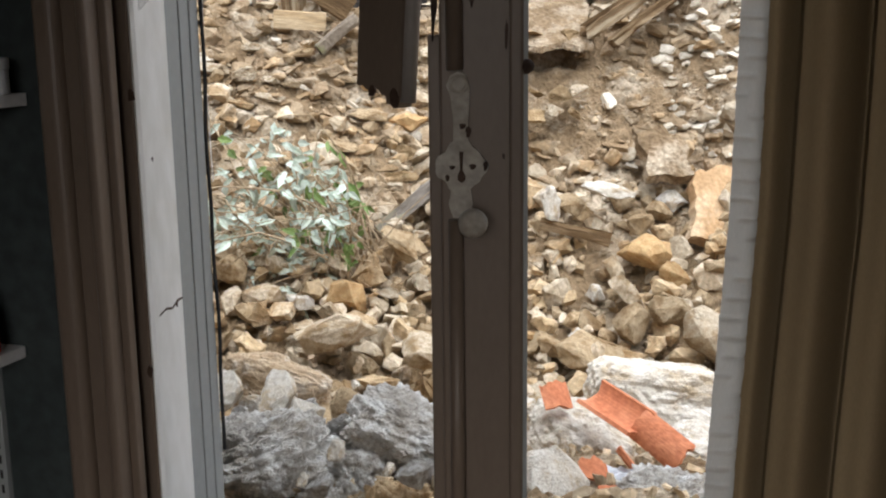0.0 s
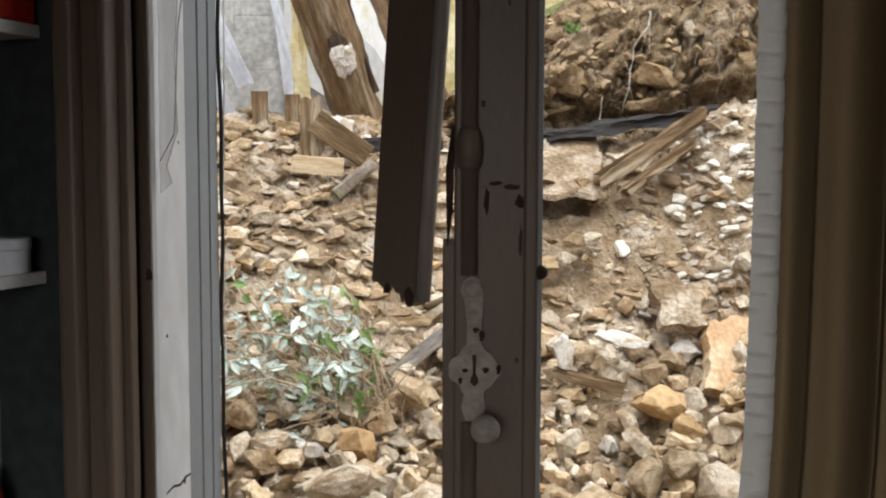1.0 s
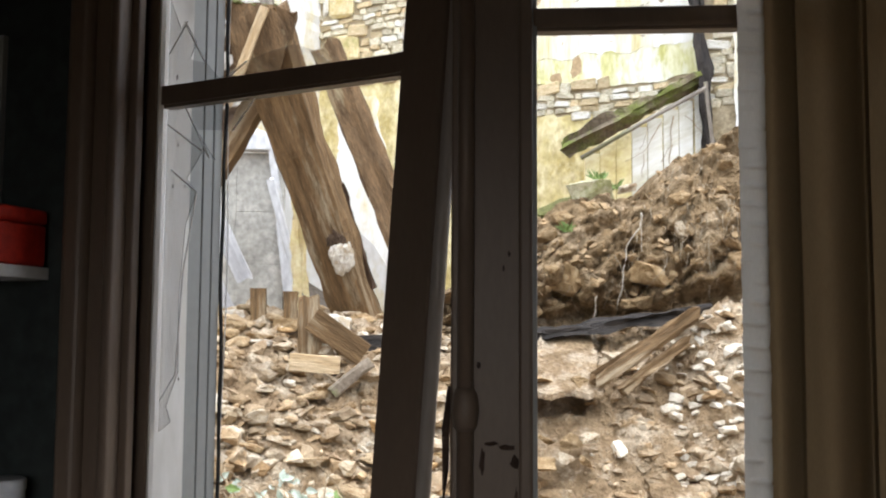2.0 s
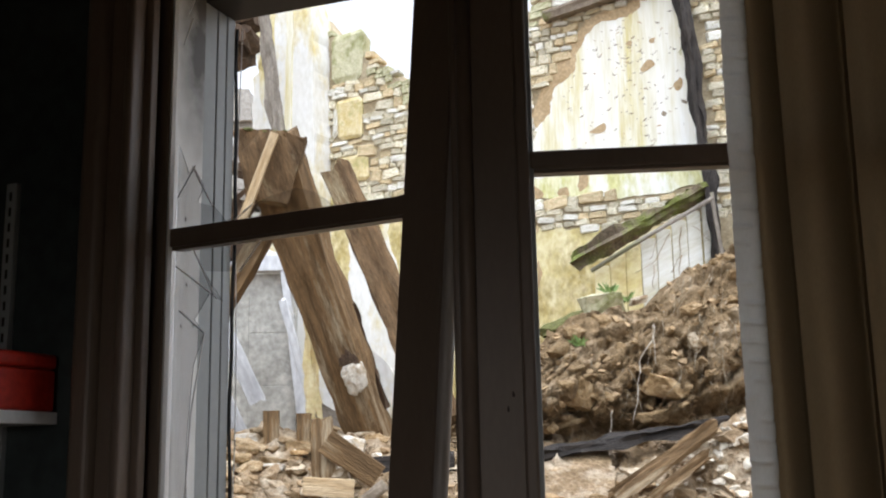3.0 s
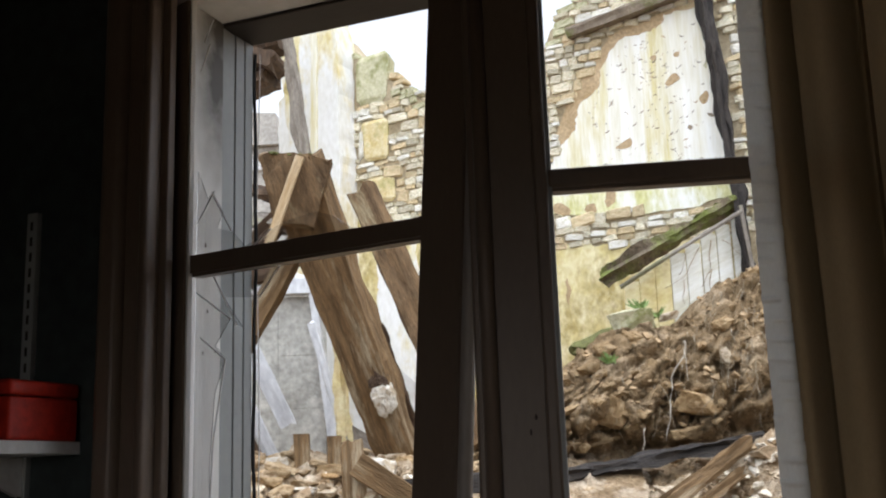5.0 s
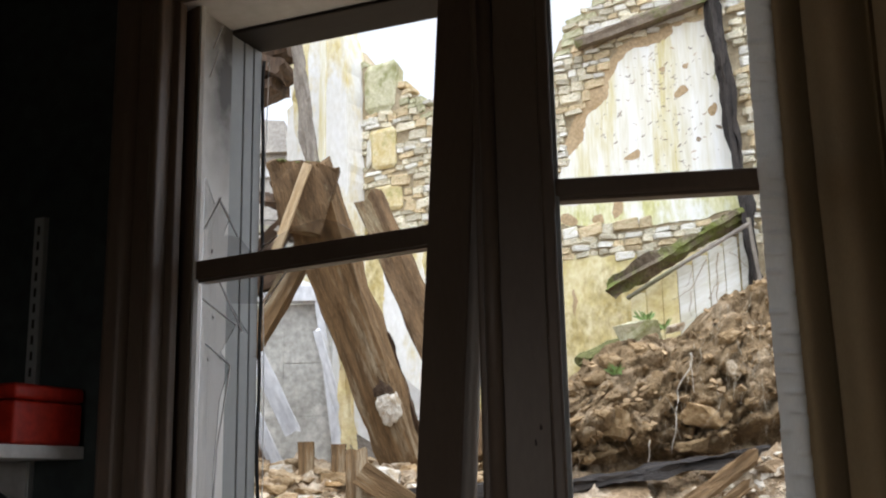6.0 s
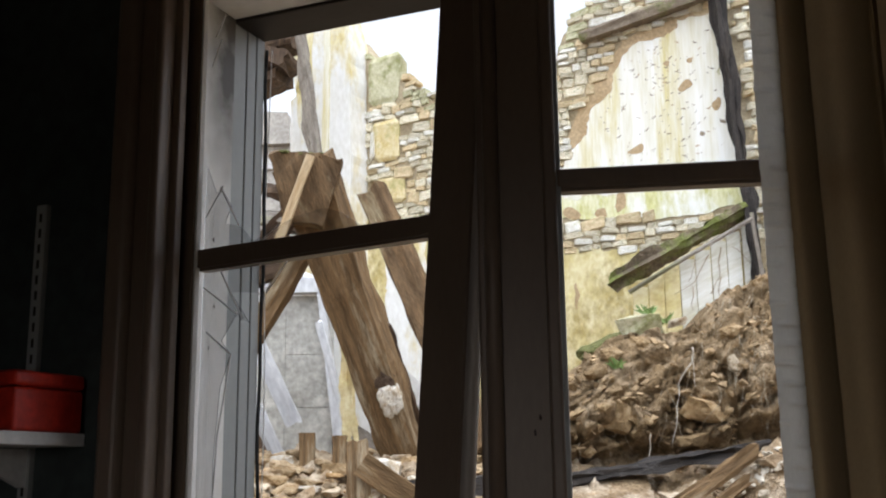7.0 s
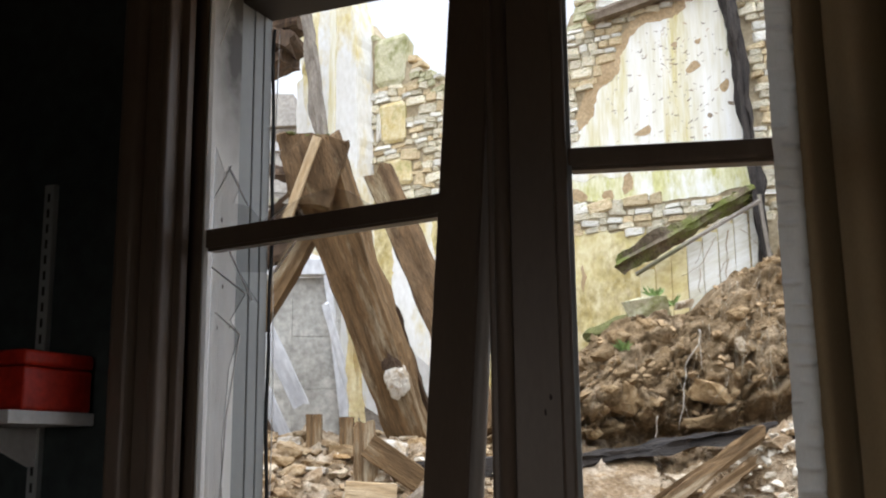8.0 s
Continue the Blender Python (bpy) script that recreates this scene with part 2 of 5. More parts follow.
def beam(a, b, width, height, rough=0.012, cuts=24, roll=0.0, taper=1.0, seed=0, jag=0.0):
    """A hewn timber from a to b, with uneven faces; its own z runs along it. Returns the bmesh and its pose."""
    a, b = Vector(a), Vector(b)
    length = (b - a).length
    along = (b - a).normalized()
    back = Vector((0, 1, 0)) - along * along.y
    back = back.normalized() if back.length > 0.05 else Vector((0, 0, 1))
    q = Matrix((back.cross(along), back, along)).transposed().to_4x4()
    bm = bmesh.new()
    ring = []
    sides = [(-0.5, -0.5), (-0.17, -0.53), (0.17, -0.53), (0.5, -0.5), (0.53, -0.17), (0.53, 0.17), (0.5, 0.5), (0.17, 0.53), (-0.17, 0.53), (-0.5, 0.5), (-0.53, 0.17), (-0.53, -0.17)]
    for i in range(cuts + 1):
        f = i / cuts
        k = 1 + (taper - 1) * f
        row = []
        for sx, sy in sides:
            v = Vector((sx * width * k, sy * height * k, f * length))
            d = fbm((sx * 2.1 + seed, sy * 2.1, f * length * 3.0)) * rough + fbm((sx * 7 + seed, sy * 7, f * length * 1.1), 2) * rough
            v.x += d * (1 if sx > 0 else -1)
            v.y += d * (1 if sy > 0 else -1)
            if jag and i in (0, cuts):
                v.z += (fbm((sx * 5 + seed * 3, sy * 5, i), 3)) * jag
            row.append(bm.verts.new(v))
        ring.append(row)
    m = len(sides)
    for i in range(cuts):
        for j in range(m):
            bm.faces.new((ring[i][j], ring[i][(j + 1) % m], ring[i + 1][(j + 1) % m], ring[i + 1][j]))
    bm.faces.new(ring[0][::-1])
    bm.faces.new(ring[-1])
    return bm, Matrix.Translation(a) @ q @ pose(0, 0, 0, 0, 0, roll)


def tube(points, radius, bm=None, sides=6, end=1.0):
    """A round rod, cable or twig through the points."""
    bm = bm or bmesh.new()
    pts = [Vector(p) for p in points]
    rings = []
    for i, p in enumerate(pts):
        d = (pts[min(i + 1, len(pts) - 1)] - pts[max(i - 1, 0)]).normalized()
        side = d.cross(Vector((0.31, 0.2, 0.93)))
        side = side.normalized() if side.length > 1e-3 else Vector((1, 0, 0))
        up = d.cross(side)
        r = radius * (1 + (end - 1) * i / max(1, len(pts) - 1))
        rings.append([bm.verts.new(p + (side * math.cos(a) + up * math.sin(a)) * r) for a in (2 * math.pi * k / sides for k in range(sides))])
    for r0, r1 in zip(rings, rings[1:]):
        for k in range(sides):
            bm.faces.new((r0[k], r0[(k + 1) % sides], r1[(k + 1) % sides], r1[k]))
    bm.faces.new(rings[0][::-1])
    bm.faces.new(rings[-1])
    return bm


def lathe(profile, sides=24):
    """A turned body from (radius, height) pairs."""
    bm = bmesh.new()
    rings = [[bm.verts.new((r * math.cos(2 * math.pi * k / sides), r * math.sin(2 * math.pi * k / sides), z)) for k in range(sides)] for r, z in profile]
    for r0, r1 in zip(rings, rings[1:]):
        for k in range(sides):
            bm.faces.new((r0[k], r0[(k + 1) % sides], r1[(k + 1) % sides], r1[k]))
    bm.faces.new(rings[0][::-1])
    bm.faces.new(rings[-1])
    return bm


def rock_mesh(name, seed, mat, flat=0.65, points=15, fine=2, squareness=0.5):
    """A broken stone about one unit wide: facets, worn edges and pitted faces."""
    rnd = random.Random(seed)
    bm = bmesh.new()
    for _ in range(points):
        v = Vector((rnd.uniform(-1, 1), rnd.uniform(-1, 1), rnd.uniform(-1, 1)))
        r = v.normalized()
        m = max(abs(v.x), abs(v.y), abs(v.z))
        v = (r * (1 - squareness) + v / m * squareness) * rnd.uniform(0.85, 1.0)
        bm.verts.new((v.x * 0.5, v.y * 0.5 * rnd.uniform(0.8, 1), v.z * 0.5 * flat))
    res_ = bmesh.ops.convex_hull(bm, input=bm.verts[:])
    bmesh.ops.delete(bm, geom=[g for g in res_["geom_interior"] if isinstance(g, bmesh.types.BMVert)], context="VERTS")
    if fine:
        bmesh.ops.bevel(bm, geom=bm.edges[:], offset=0.011, segments=1, affect="EDGES")
        bmesh.ops.triangulate(bm, faces=bm.faces[:])
        bmesh.ops.subdivide_edges(bm, edges=[e for e in bm.edges if e.calc_length() > 0.16], cuts=fine, use_grid_fill=True)
        bmesh.ops.triangulate(bm, faces=bm.faces[:])
        bm.normal_update()
        for v in bm.verts:
            v.co += v.normal * (0.06 * fbm(v.co * 3 + Vector((seed, 0, 0)), 5) + 0.03 * abs(fbm(v.co * 9 + Vector((0, seed, 0)), 3)) - 0.01)
    return finish(bm, name, mat)


def crust_mesh(name, seed, mat, power=2.6, rough=1.0, level=5):
    """A lump of crumbling stone and mortar about one unit wide."""
    bm = bmesh.new()
    bmesh.ops.create_icosphere(bm, subdivisions=level, radius=1.0)
    shift = Vector((seed * 1.7, seed * 0.9, seed * 2.3))
    for v in bm.verts:
        n = v.co.normalized()
        k = (abs(n.x) ** power + abs(n.y) ** power + abs(n.z) ** power) ** (-1 / power)
        p = n * k * 0.5
        cells = noise.voronoi(p * 5 + shift)[0]
        small = noise.voronoi(p * 13 + shift)[0]
        crumb = noise.voronoi(p * 27 + shift)[0]
        d = 0.13 * fbm(p * 2.2 + shift, 3) + 0.11 * (0.45 - cells[0]) + 0.09 * (0.45 - small[0]) + 0.045 * (0.4 - crumb[0]) + 0.018 * fbm(p * 15 + shift, 3)
        v.co = p + n * d * rough
    return finish(bm, name, mat)

# ---- the room and its window wall ----
MW = pose(-0.472, 2.09, 0, 0, 0, -19)      # x along the wall, y outwards, origin at the outer frame's edge
ML = pose(-0.654, 2.045, 0, 0, 0, -38.7)   # the left leaf, ajar, from its hinge
MR = pose(0.0, 1.502, 0, 0, 0, -4)         # the right leaf, ajar, from its meeting stile
SILL, HEAD = 0.42, 2.757


def structure(name, bm, mat, label, at=MW):
    return solo(name, bm, mat, label, "structure", kind="structure", at=at)


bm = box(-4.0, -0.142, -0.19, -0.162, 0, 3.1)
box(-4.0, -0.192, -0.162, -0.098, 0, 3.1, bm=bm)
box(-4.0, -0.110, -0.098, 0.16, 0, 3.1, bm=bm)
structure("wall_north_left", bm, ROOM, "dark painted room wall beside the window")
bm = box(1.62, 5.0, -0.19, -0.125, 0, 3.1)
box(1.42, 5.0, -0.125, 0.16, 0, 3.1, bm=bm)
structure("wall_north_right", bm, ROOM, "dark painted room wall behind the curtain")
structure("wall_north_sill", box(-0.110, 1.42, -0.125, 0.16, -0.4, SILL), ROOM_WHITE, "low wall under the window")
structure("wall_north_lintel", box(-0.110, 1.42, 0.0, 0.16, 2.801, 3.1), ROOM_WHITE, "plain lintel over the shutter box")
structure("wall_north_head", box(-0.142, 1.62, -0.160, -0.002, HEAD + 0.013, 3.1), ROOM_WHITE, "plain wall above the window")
structure("trim_soffit", box(-0.110, 1.42, -0.158, 0.0, HEAD, HEAD + 0.012), WHITE_PAINT, "white painted soffit over the window")
structure("trim_frame_head", box(-0.142, 1.62, -0.195, -0.159, HEAD - 0.003, 3.1, 0.003), BROWN_PAINT, "brown painted head of the window frame")
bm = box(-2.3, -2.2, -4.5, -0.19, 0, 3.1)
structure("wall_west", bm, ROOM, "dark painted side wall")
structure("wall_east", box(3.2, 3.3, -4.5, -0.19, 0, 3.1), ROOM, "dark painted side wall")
# unseen rear wall; its opening is added to hold a fill lamp
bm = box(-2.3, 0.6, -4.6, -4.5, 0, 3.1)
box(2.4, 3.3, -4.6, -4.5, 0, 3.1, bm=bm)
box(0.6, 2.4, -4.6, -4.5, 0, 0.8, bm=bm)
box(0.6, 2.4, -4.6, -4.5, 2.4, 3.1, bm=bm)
structure("wall_south", bm, ROOM, "dark painted rear wall with an unseen opening added for the fill lamp")
# added lamp brightens the room; narrow spread keeps the upper parts dim
lamp = new("rear_fill_lamp", bpy.data.lights.new("rear_fill_lamp", "AREA"))
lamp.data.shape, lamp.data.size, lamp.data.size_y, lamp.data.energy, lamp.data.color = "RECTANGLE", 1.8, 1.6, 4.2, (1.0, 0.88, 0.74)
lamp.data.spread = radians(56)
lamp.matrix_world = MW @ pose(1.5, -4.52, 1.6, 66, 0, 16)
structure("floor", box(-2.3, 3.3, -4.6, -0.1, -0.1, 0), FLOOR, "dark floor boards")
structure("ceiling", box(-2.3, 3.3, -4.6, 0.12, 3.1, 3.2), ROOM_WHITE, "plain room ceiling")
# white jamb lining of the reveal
SOOT_AND_DIM = material("soot_and_dim_white_paint", (0.74, 0.735, 0.70), (0.82, 0.815, 0.80), 3, 0.55, 0.12, 30, (0.55, 0.52, 0.45), 0.22, (1, 1, 0.4))
n, l = SOOT_AND_DIM.node_tree.nodes, SOOT_AND_DIM.node_tree.links
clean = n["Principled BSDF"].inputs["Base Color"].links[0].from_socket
# soot mark; its wide soft ball also paints in the top corner's dimness
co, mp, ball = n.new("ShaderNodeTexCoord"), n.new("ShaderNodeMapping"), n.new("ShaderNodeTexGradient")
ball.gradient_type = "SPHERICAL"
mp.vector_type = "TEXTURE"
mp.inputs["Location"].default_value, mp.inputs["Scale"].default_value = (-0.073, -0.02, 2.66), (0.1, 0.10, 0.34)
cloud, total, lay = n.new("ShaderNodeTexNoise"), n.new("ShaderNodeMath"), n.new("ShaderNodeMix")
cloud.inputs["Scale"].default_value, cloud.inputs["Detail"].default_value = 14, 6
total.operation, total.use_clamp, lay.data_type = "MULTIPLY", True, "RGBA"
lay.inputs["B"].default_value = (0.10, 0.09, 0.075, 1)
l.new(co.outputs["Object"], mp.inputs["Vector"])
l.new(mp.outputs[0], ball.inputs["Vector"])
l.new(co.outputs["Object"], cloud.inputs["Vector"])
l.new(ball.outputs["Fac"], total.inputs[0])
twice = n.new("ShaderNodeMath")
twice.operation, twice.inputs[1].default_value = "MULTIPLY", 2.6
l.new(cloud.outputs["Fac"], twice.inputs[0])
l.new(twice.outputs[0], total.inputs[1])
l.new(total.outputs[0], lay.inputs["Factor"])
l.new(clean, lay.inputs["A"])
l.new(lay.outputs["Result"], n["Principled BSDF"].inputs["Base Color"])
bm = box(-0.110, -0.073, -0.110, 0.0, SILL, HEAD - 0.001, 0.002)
structure("trim_jamb", bm, SOOT_AND_DIM, "white painted reveal with soot and painted-in dimness near its top")

# outer grey frame with its grooves
outer = thing("window_1", "grey painted shutter guides on the window reveal", "window", kind="structure", at=MW)
for n0, n1, u1 in ((0.001, 0.048, -0.0755), (0.0505, 0.084, -0.074), (0.0865, 0.117, -0.0725)):
    part("shutter_guide", box(-0.110, u1, n0, n1, SILL, 2.749, 0.002), GREY_METAL, outer)
part("shutter_box", box(-0.110, 1.42, 0.001, 0.120, 2.750, 2.80, 0.003), SHADED_BROWN, outer, "shutter box with its underside's shade in the colour")
part("shutter_guide", box(1.40, 1.42, 0.001, 0.117, SILL, 2.749, 0.003), GREY_METAL, outer)

# ---- the outdoor ground ----
PROFILE = [(1.9, 0.46), (2.6, 0.28), (3.0, 0.16), (3.4, 0.0), (3.8, -0.16), (4.5, -0.22), (5.0, 0.06), (5.4, 0.35), (5.7, 0.56), (6.2, 1.24), (6.5, 1.64), (6.9, 1.80), (8, 1.9), (30, 1.5), (200, 0)]


def ground_height(x, y):
    yy = y - 0.12 * math.sin(x * 1.7 + 0.6) + 0.12 * fbm((x * 0.9, y * 0.9, 3.1), 3)
    z = float(np.interp(yy, [p[0] for p in PROFILE], [p[1] for p in PROFILE]))
    k = min(1, max(0, (y - 2) / 2))
    z += (0.10 * fbm((x * 1.6, y * 1.6, 0), 3) + 0.05 * fbm((x * 5, y * 5, 1), 3)) * (0.4 + 0.6 * k)
    side = min(1, max(0, (x - 1.25) / 0.35))
    z += 0.30 * side * max(0, 1 - abs(y - 6.45) / 0.7)
    if 0.47 < x < 0.78 and 6.20 < y < 6.55:
        z = min(z, 1.27)
    z += 0.20 * max(0, 1 - ((x + 0.5) / 0.55) ** 2) * max(0, 1 - ((y - 3.15) / 0.55) ** 2)
    out = (x + 0.472) * 0.3256 + (y - 2.09) * 0.9455
    if out < 0.17:
        z = -0.45
    return z


def axis(lo, a, step, b, hi):
    mid = list(np.arange(a, b + 1e-6, step))
    left, right, d = [], [], step
    p = a
    while p > lo:
        d *= 1.35
        p = p - d
        left.append(p)
    p, d = b, step
    while p < hi:
        d *= 1.35
        p = p + d
        right.append(p)
    return left[::-1] + mid + right


xs, ys = axis(-150, -2.4, 0.03, 2.6, 150), axis(-150, 1.7, 0.03, 7.4, 300)
verts = [(x, y, ground_height(x, y) + ((0.055 + 0.05 * min(1, max(0, (y - 5.5) / 0.3))) * abs(fbm((x * 7, y * 7, 5), 4)) + 0.02 * fbm((x * 23, y * 23, 6), 3) - 0.02 if 2 < y < 8 else 0)) for y in ys for x in xs]
nx = len(xs)
faces = [(j * nx + i, j * nx + i + 1, (j + 1) * nx + i + 1, (j + 1) * nx + i) for j in range(len(ys) - 1) for i in range(nx - 1)]
me = bpy.data.meshes.new("ground")
me.from_pydata(verts, [], faces)
me.materials.append(EARTH)
me.polygons.foreach_set("use_smooth", [True] * len(me.polygons))
ground = tagged(new("ground", me), "brown earth and mortar dust under the rubble", "ground", kind="structure")

bm = bmesh.new()
bmesh.ops.create_grid(bm, x_segments=40, y_segments=40, size=0.5)
res_ = bmesh.ops.extrude_face_region(bm, geom=bm.faces[:])
for v in [g for g in res_["geom"] if isinstance(g, bmesh.types.BMVert)]:
    v.co.z += 1.0
for v in bm.verts:
    wob = 0.05 * fbm((v.co.x * 4, v.co.y * 4, 2), 4)
    v.co = Vector((0.62 + v.co.x * 0.50 + wob * 0.5, 6.50 + v.co.y * 0.50 + wob, 1.40 + v.co.z * 0.035 + (v.co.y + 0.5) * 0.34 + 0.5 * wob))
solo("ledge", bm, EARTH, "earth ledge overhanging a dark hollow in the slope", "ledge", kind="structure")

# ---- the leaves of the window ----
# fixed frame, half-round architrave
bm = box(-0.209, -0.154, -0.228, -0.188, 0.0, 2.95, 0.019, seg=5)
box(-0.157, -0.118, -0.206, -0.188, 0.0, 2.95, 0.004, bm)
box(-0.121, -0.100, -0.214, -0.1605, 0.0, 2.95, 0.008, bm, 3)
structure("trim_architrave", bm, BROWN_PAINT, "brown painted moulded window surround")
structure("trim_frame_edge", box(-0.134, -0.084, -0.172, -0.150, SILL, HEAD - 0.004, 0.003), BROWN_PAINT, "brown painted edge of the window frame")
structure("trim_fixed_frame", box(-0.192, -0.162, -0.160, -0.099, SILL, HEAD, 0.003), BROWN_PAINT, "brown painted fixed window frame")


def ragged_bottom(x0, x1, z0, lean, top, seed):
    """Outline of a stile that was snapped off at its foot."""
    rnd = random.Random(seed)
    pts = [(x1 + lean * (top - z0), top), (x0 + lean * (top - z0), top)]
    n = 15
    for i in range(n + 1):
        f = i / n
        pts.append((x0 + (x1 - x0) * f, z0 - 0.028 * f + rnd.uniform(-0.006, 0.006) - (0.010 if i in (11, 13) else 0) + (0.012 if i == 12 else 0)))
    return pts


def plate(outline, y0, y1, bm=None):
    bm = bm or bmesh.new()
    a = [bm.verts.new((x, y0, z)) for x, z in outline]
    b = [bm.verts.new((x, y1, z)) for x, z in outline]
    n = len(a)
    bm.faces.new(a)
    bm.faces.new(b[::-1])
    for i in range(n):
        bm.faces.new((a[i], b[i], b[(i + 1) % n], a[(i + 1) % n]))
    return bm


def chips(parent, spots, y, seed):
    """Flakes where the paint has come off down to the dark wood."""
    rnd = random.Random(seed)
    for x, z, w, h in spots:
        pts = []
        for k in range(11):
            a = 2 * math.pi * k / 11
            r = rnd.uniform(0.55, 1.0)
            pts.append((x + w * r * math.cos(a) / 2, z + h * r * math.sin(a) / 2))
        part("paint_chip", plate(pts, y - 0.0008, y + 0.002), RUST, parent, "flaked dark patch")


left_leaf = thing("window_leaf", "broken brown window leaf hanging ajar with cracked glass", "window", at=ML @ pose(0, 0.045, 0))
part("hinge_stile", box(0.0, 0.094, -0.045, -0.027, SILL + 0.02, 2.83, 0.004), BROWN_PAINT, left_leaf)
part("glazing_bead", box(0.0945, 0.100, -0.041, -0.030, SILL + 0.02, 2.83, 0.001), WHITE_PAINT, left_leaf, "chipped white glazing edge")
part("panel_groove", box(0.008, 0.014, -0.0475, -0.043, SILL + 0.02, 2.74, 0.002), BROWN_PAINT, left_leaf)
LEAN = 0.0845
part("meeting_stile", plate(ragged_bottom(0.669, 0.752, 1.432, LEAN, 2.83, 4), -0.045, -0.004), BROWN_PAINT, left_leaf, "snapped-off meeting stile")
bm = bmesh.new()
tube([(0.754 + LEAN * i * 0.13, -0.026, 1.402 + i * 0.13) for i in range(12)], 0.0125, bm, 16)
part("round_bead", bm, LIT_BEAD_PAINT, left_leaf, "rounded bead on the meeting edge, lightened for sky light", True)
bm = plate([(0.096, 2.178), (0.70, 2.145), (0.74, 2.145), (0.74, 2.176), (0.70, 2.176), (0.096, 2.214)], -0.036, -0.012)
part("glazing_bar", bm, BROWN_PAINT, left_leaf)
part("glazing_bar_lip", plate([(0.096, 2.172), (0.735, 2.139), (0.735, 2.146), (0.096, 2.179)], -0.030, -0.006), BROWN_PAINT, left_leaf)
part("top_rail", box(0.0, 0.87, -0.045, 0.0, 2.83, 2.87, 0.003), BROWN_PAINT, left_leaf)
for z in (1.88, 0.95):
    bm = tube([(-0.004, -0.052, z - 0.05), (-0.004, -0.052, z + 0.05)], 0.008, sides=10)
    part("hinge", bm, BROWN_PAINT, left_leaf, "painted hinge knuckle")
# what is left of the panes
SHARDS = [
    [(0.25, 2.208), (0.55, 2.190), (0.50, 2.222), (0.455, 2.238), (0.385, 2.236), (0.335, 2.228)],
    [(0.10, 2.216), (0.255, 2.209), (0.215, 2.245), (0.165, 2.26), (0.185, 2.29), (0.15, 2.335), (0.135, 2.325), (0.10, 2.39)],
    [(0.10, 2.17), (0.10, 1.55), (0.135, 1.57), (0.12, 1.60), (0.155, 1.665), (0.150, 1.80), (0.165, 1.94), (0.195, 2.00), (0.165, 2.03), (0.21, 2.075), (0.25, 2.055), (0.19, 2.12), (0.30, 2.105), (0.35, 2.15), (0.34, 2.160)],
]
for s in SHARDS:
    ob = part("glass_shard", plate(s, -0.0212, -0.020), GLASS, left_leaf, "cracked shard of window glass")
    ob.visible_shadow = False
# white tubes paint the glint on the edges of the broken glass
for a, b in (((0.105, 2.14), (0.215, 2.075)), ((0.16, 2.165), (0.235, 2.06)), ((0.12, 2.05), (0.20, 2.0)), ((0.20, 2.0), (0.165, 1.85)), ((0.165, 1.85), (0.15, 1.66)), ((0.15, 1.66), (0.105, 1.61)), ((0.105, 2.28), (0.16, 2.335)), ((0.15, 2.335), (0.215, 2.245)), ((0.12, 2.66), (0.15, 2.70)), ((0.11, 2.60), (0.14, 2.65)), ((0.25, 2.19), (0.335, 2.228)), ((0.30, 2.105), (0.36, 2.155))):
    part("crack_edge", tube([(a[0], -0.0235, a[1]), (b[0], -0.0235, b[1])], 0.0014, sides=4), SHELF_WHITE, left_leaf, "broken glass edge with its glint painted white")
chips(left_leaf, [(0.093, 1.396, 0.026, 0.03), (0.093, 0.86, 0.02, 0.03), (0.03, 0.92, 0.012, 0.05), (0.70, 1.418, 0.02, 0.02), (0.745, 1.41, 0.02, 0.035)], -0.0455, 3)

crack = [(-0.086, 0.958), (-0.062, 0.966), (-0.04, 0.962), (-0.015, 0.974), (-0.001, 0.975), (-0.001, 0.979), (-0.02, 0.979), (-0.04, 0.967), (-0.06, 0.971), (-0.086, 0.962)]
bm = bmesh.new()
bm.faces.new([bm.verts.new((-0.0724, n, z)) for n, z in crack])
structure("trim_jamb_crack", bm, RUST, "dark hairline crack across the white reveal")
rnd = random.Random(6)
for i in range(9):
    z, n, r = rnd.uniform(0.8, 2.6), rnd.uniform(-0.075, -0.01), rnd.uniform(0.0015, 0.004)
    bm = bmesh.new()
    bm.faces.new([bm.verts.new((-0.0724, n + r * math.cos(a), z + 1.6 * r * math.sin(a))) for a in [k * math.pi / 4 for k in range(8)]])
    structure("trim_jamb_speck", bm, RUST, "small dark chip in the white reveal paint")

right_leaf = thing("window_leaf", "brown window leaf standing ajar with a bolt rod and plate", "window", at=MR @ pose(0, 0.036, 0))
part("meeting_stile", box(-0.006, 0.108, -0.036, 0.0, SILL + 0.03, 2.70, 0.004), BROWN_PAINT, right_leaf)
part("rebate_strip", box(-0.024, -0.005, -0.012, 0.012, SILL + 0.03, 1.5, 0.003), BROWN_PAINT, right_leaf)
part("edge_bead", box(0.092, 0.112, -0.046, -0.032, SILL + 0.03, 2.70, 0.005, seg=3), BROWN_PAINT, right_leaf)
# paler grey paints in the outdoor light along this glazing edge
part("glazing_bead", box(0.107, 0.1185, -0.034, -0.004, SILL + 0.03, 2.70, 0.002), GREY_METAL, right_leaf, "glazing edge made pale for the outdoor light on it")
part("glazing_bar", box(0.112, 0.70, -0.036, -0.006, 2.184, 2.213, 0.005), BROWN_PAINT, right_leaf)
part("glazing_bar_lip", box(0.118, 0.70, -0.030, -0.004, 2.179, 2.185, 0.002), BROWN_PAINT, right_leaf)
part("hinge_stile", box(0.68, 0.78, -0.036, 0.0, SILL + 0.03, 2.70, 0.004), BROWN_PAINT, right_leaf)
part("bottom_rail", box(0.10, 0.70, -0.036, 0.0, SILL + 0.03, SILL + 0.13, 0.004), BROWN_PAINT, right_leaf)
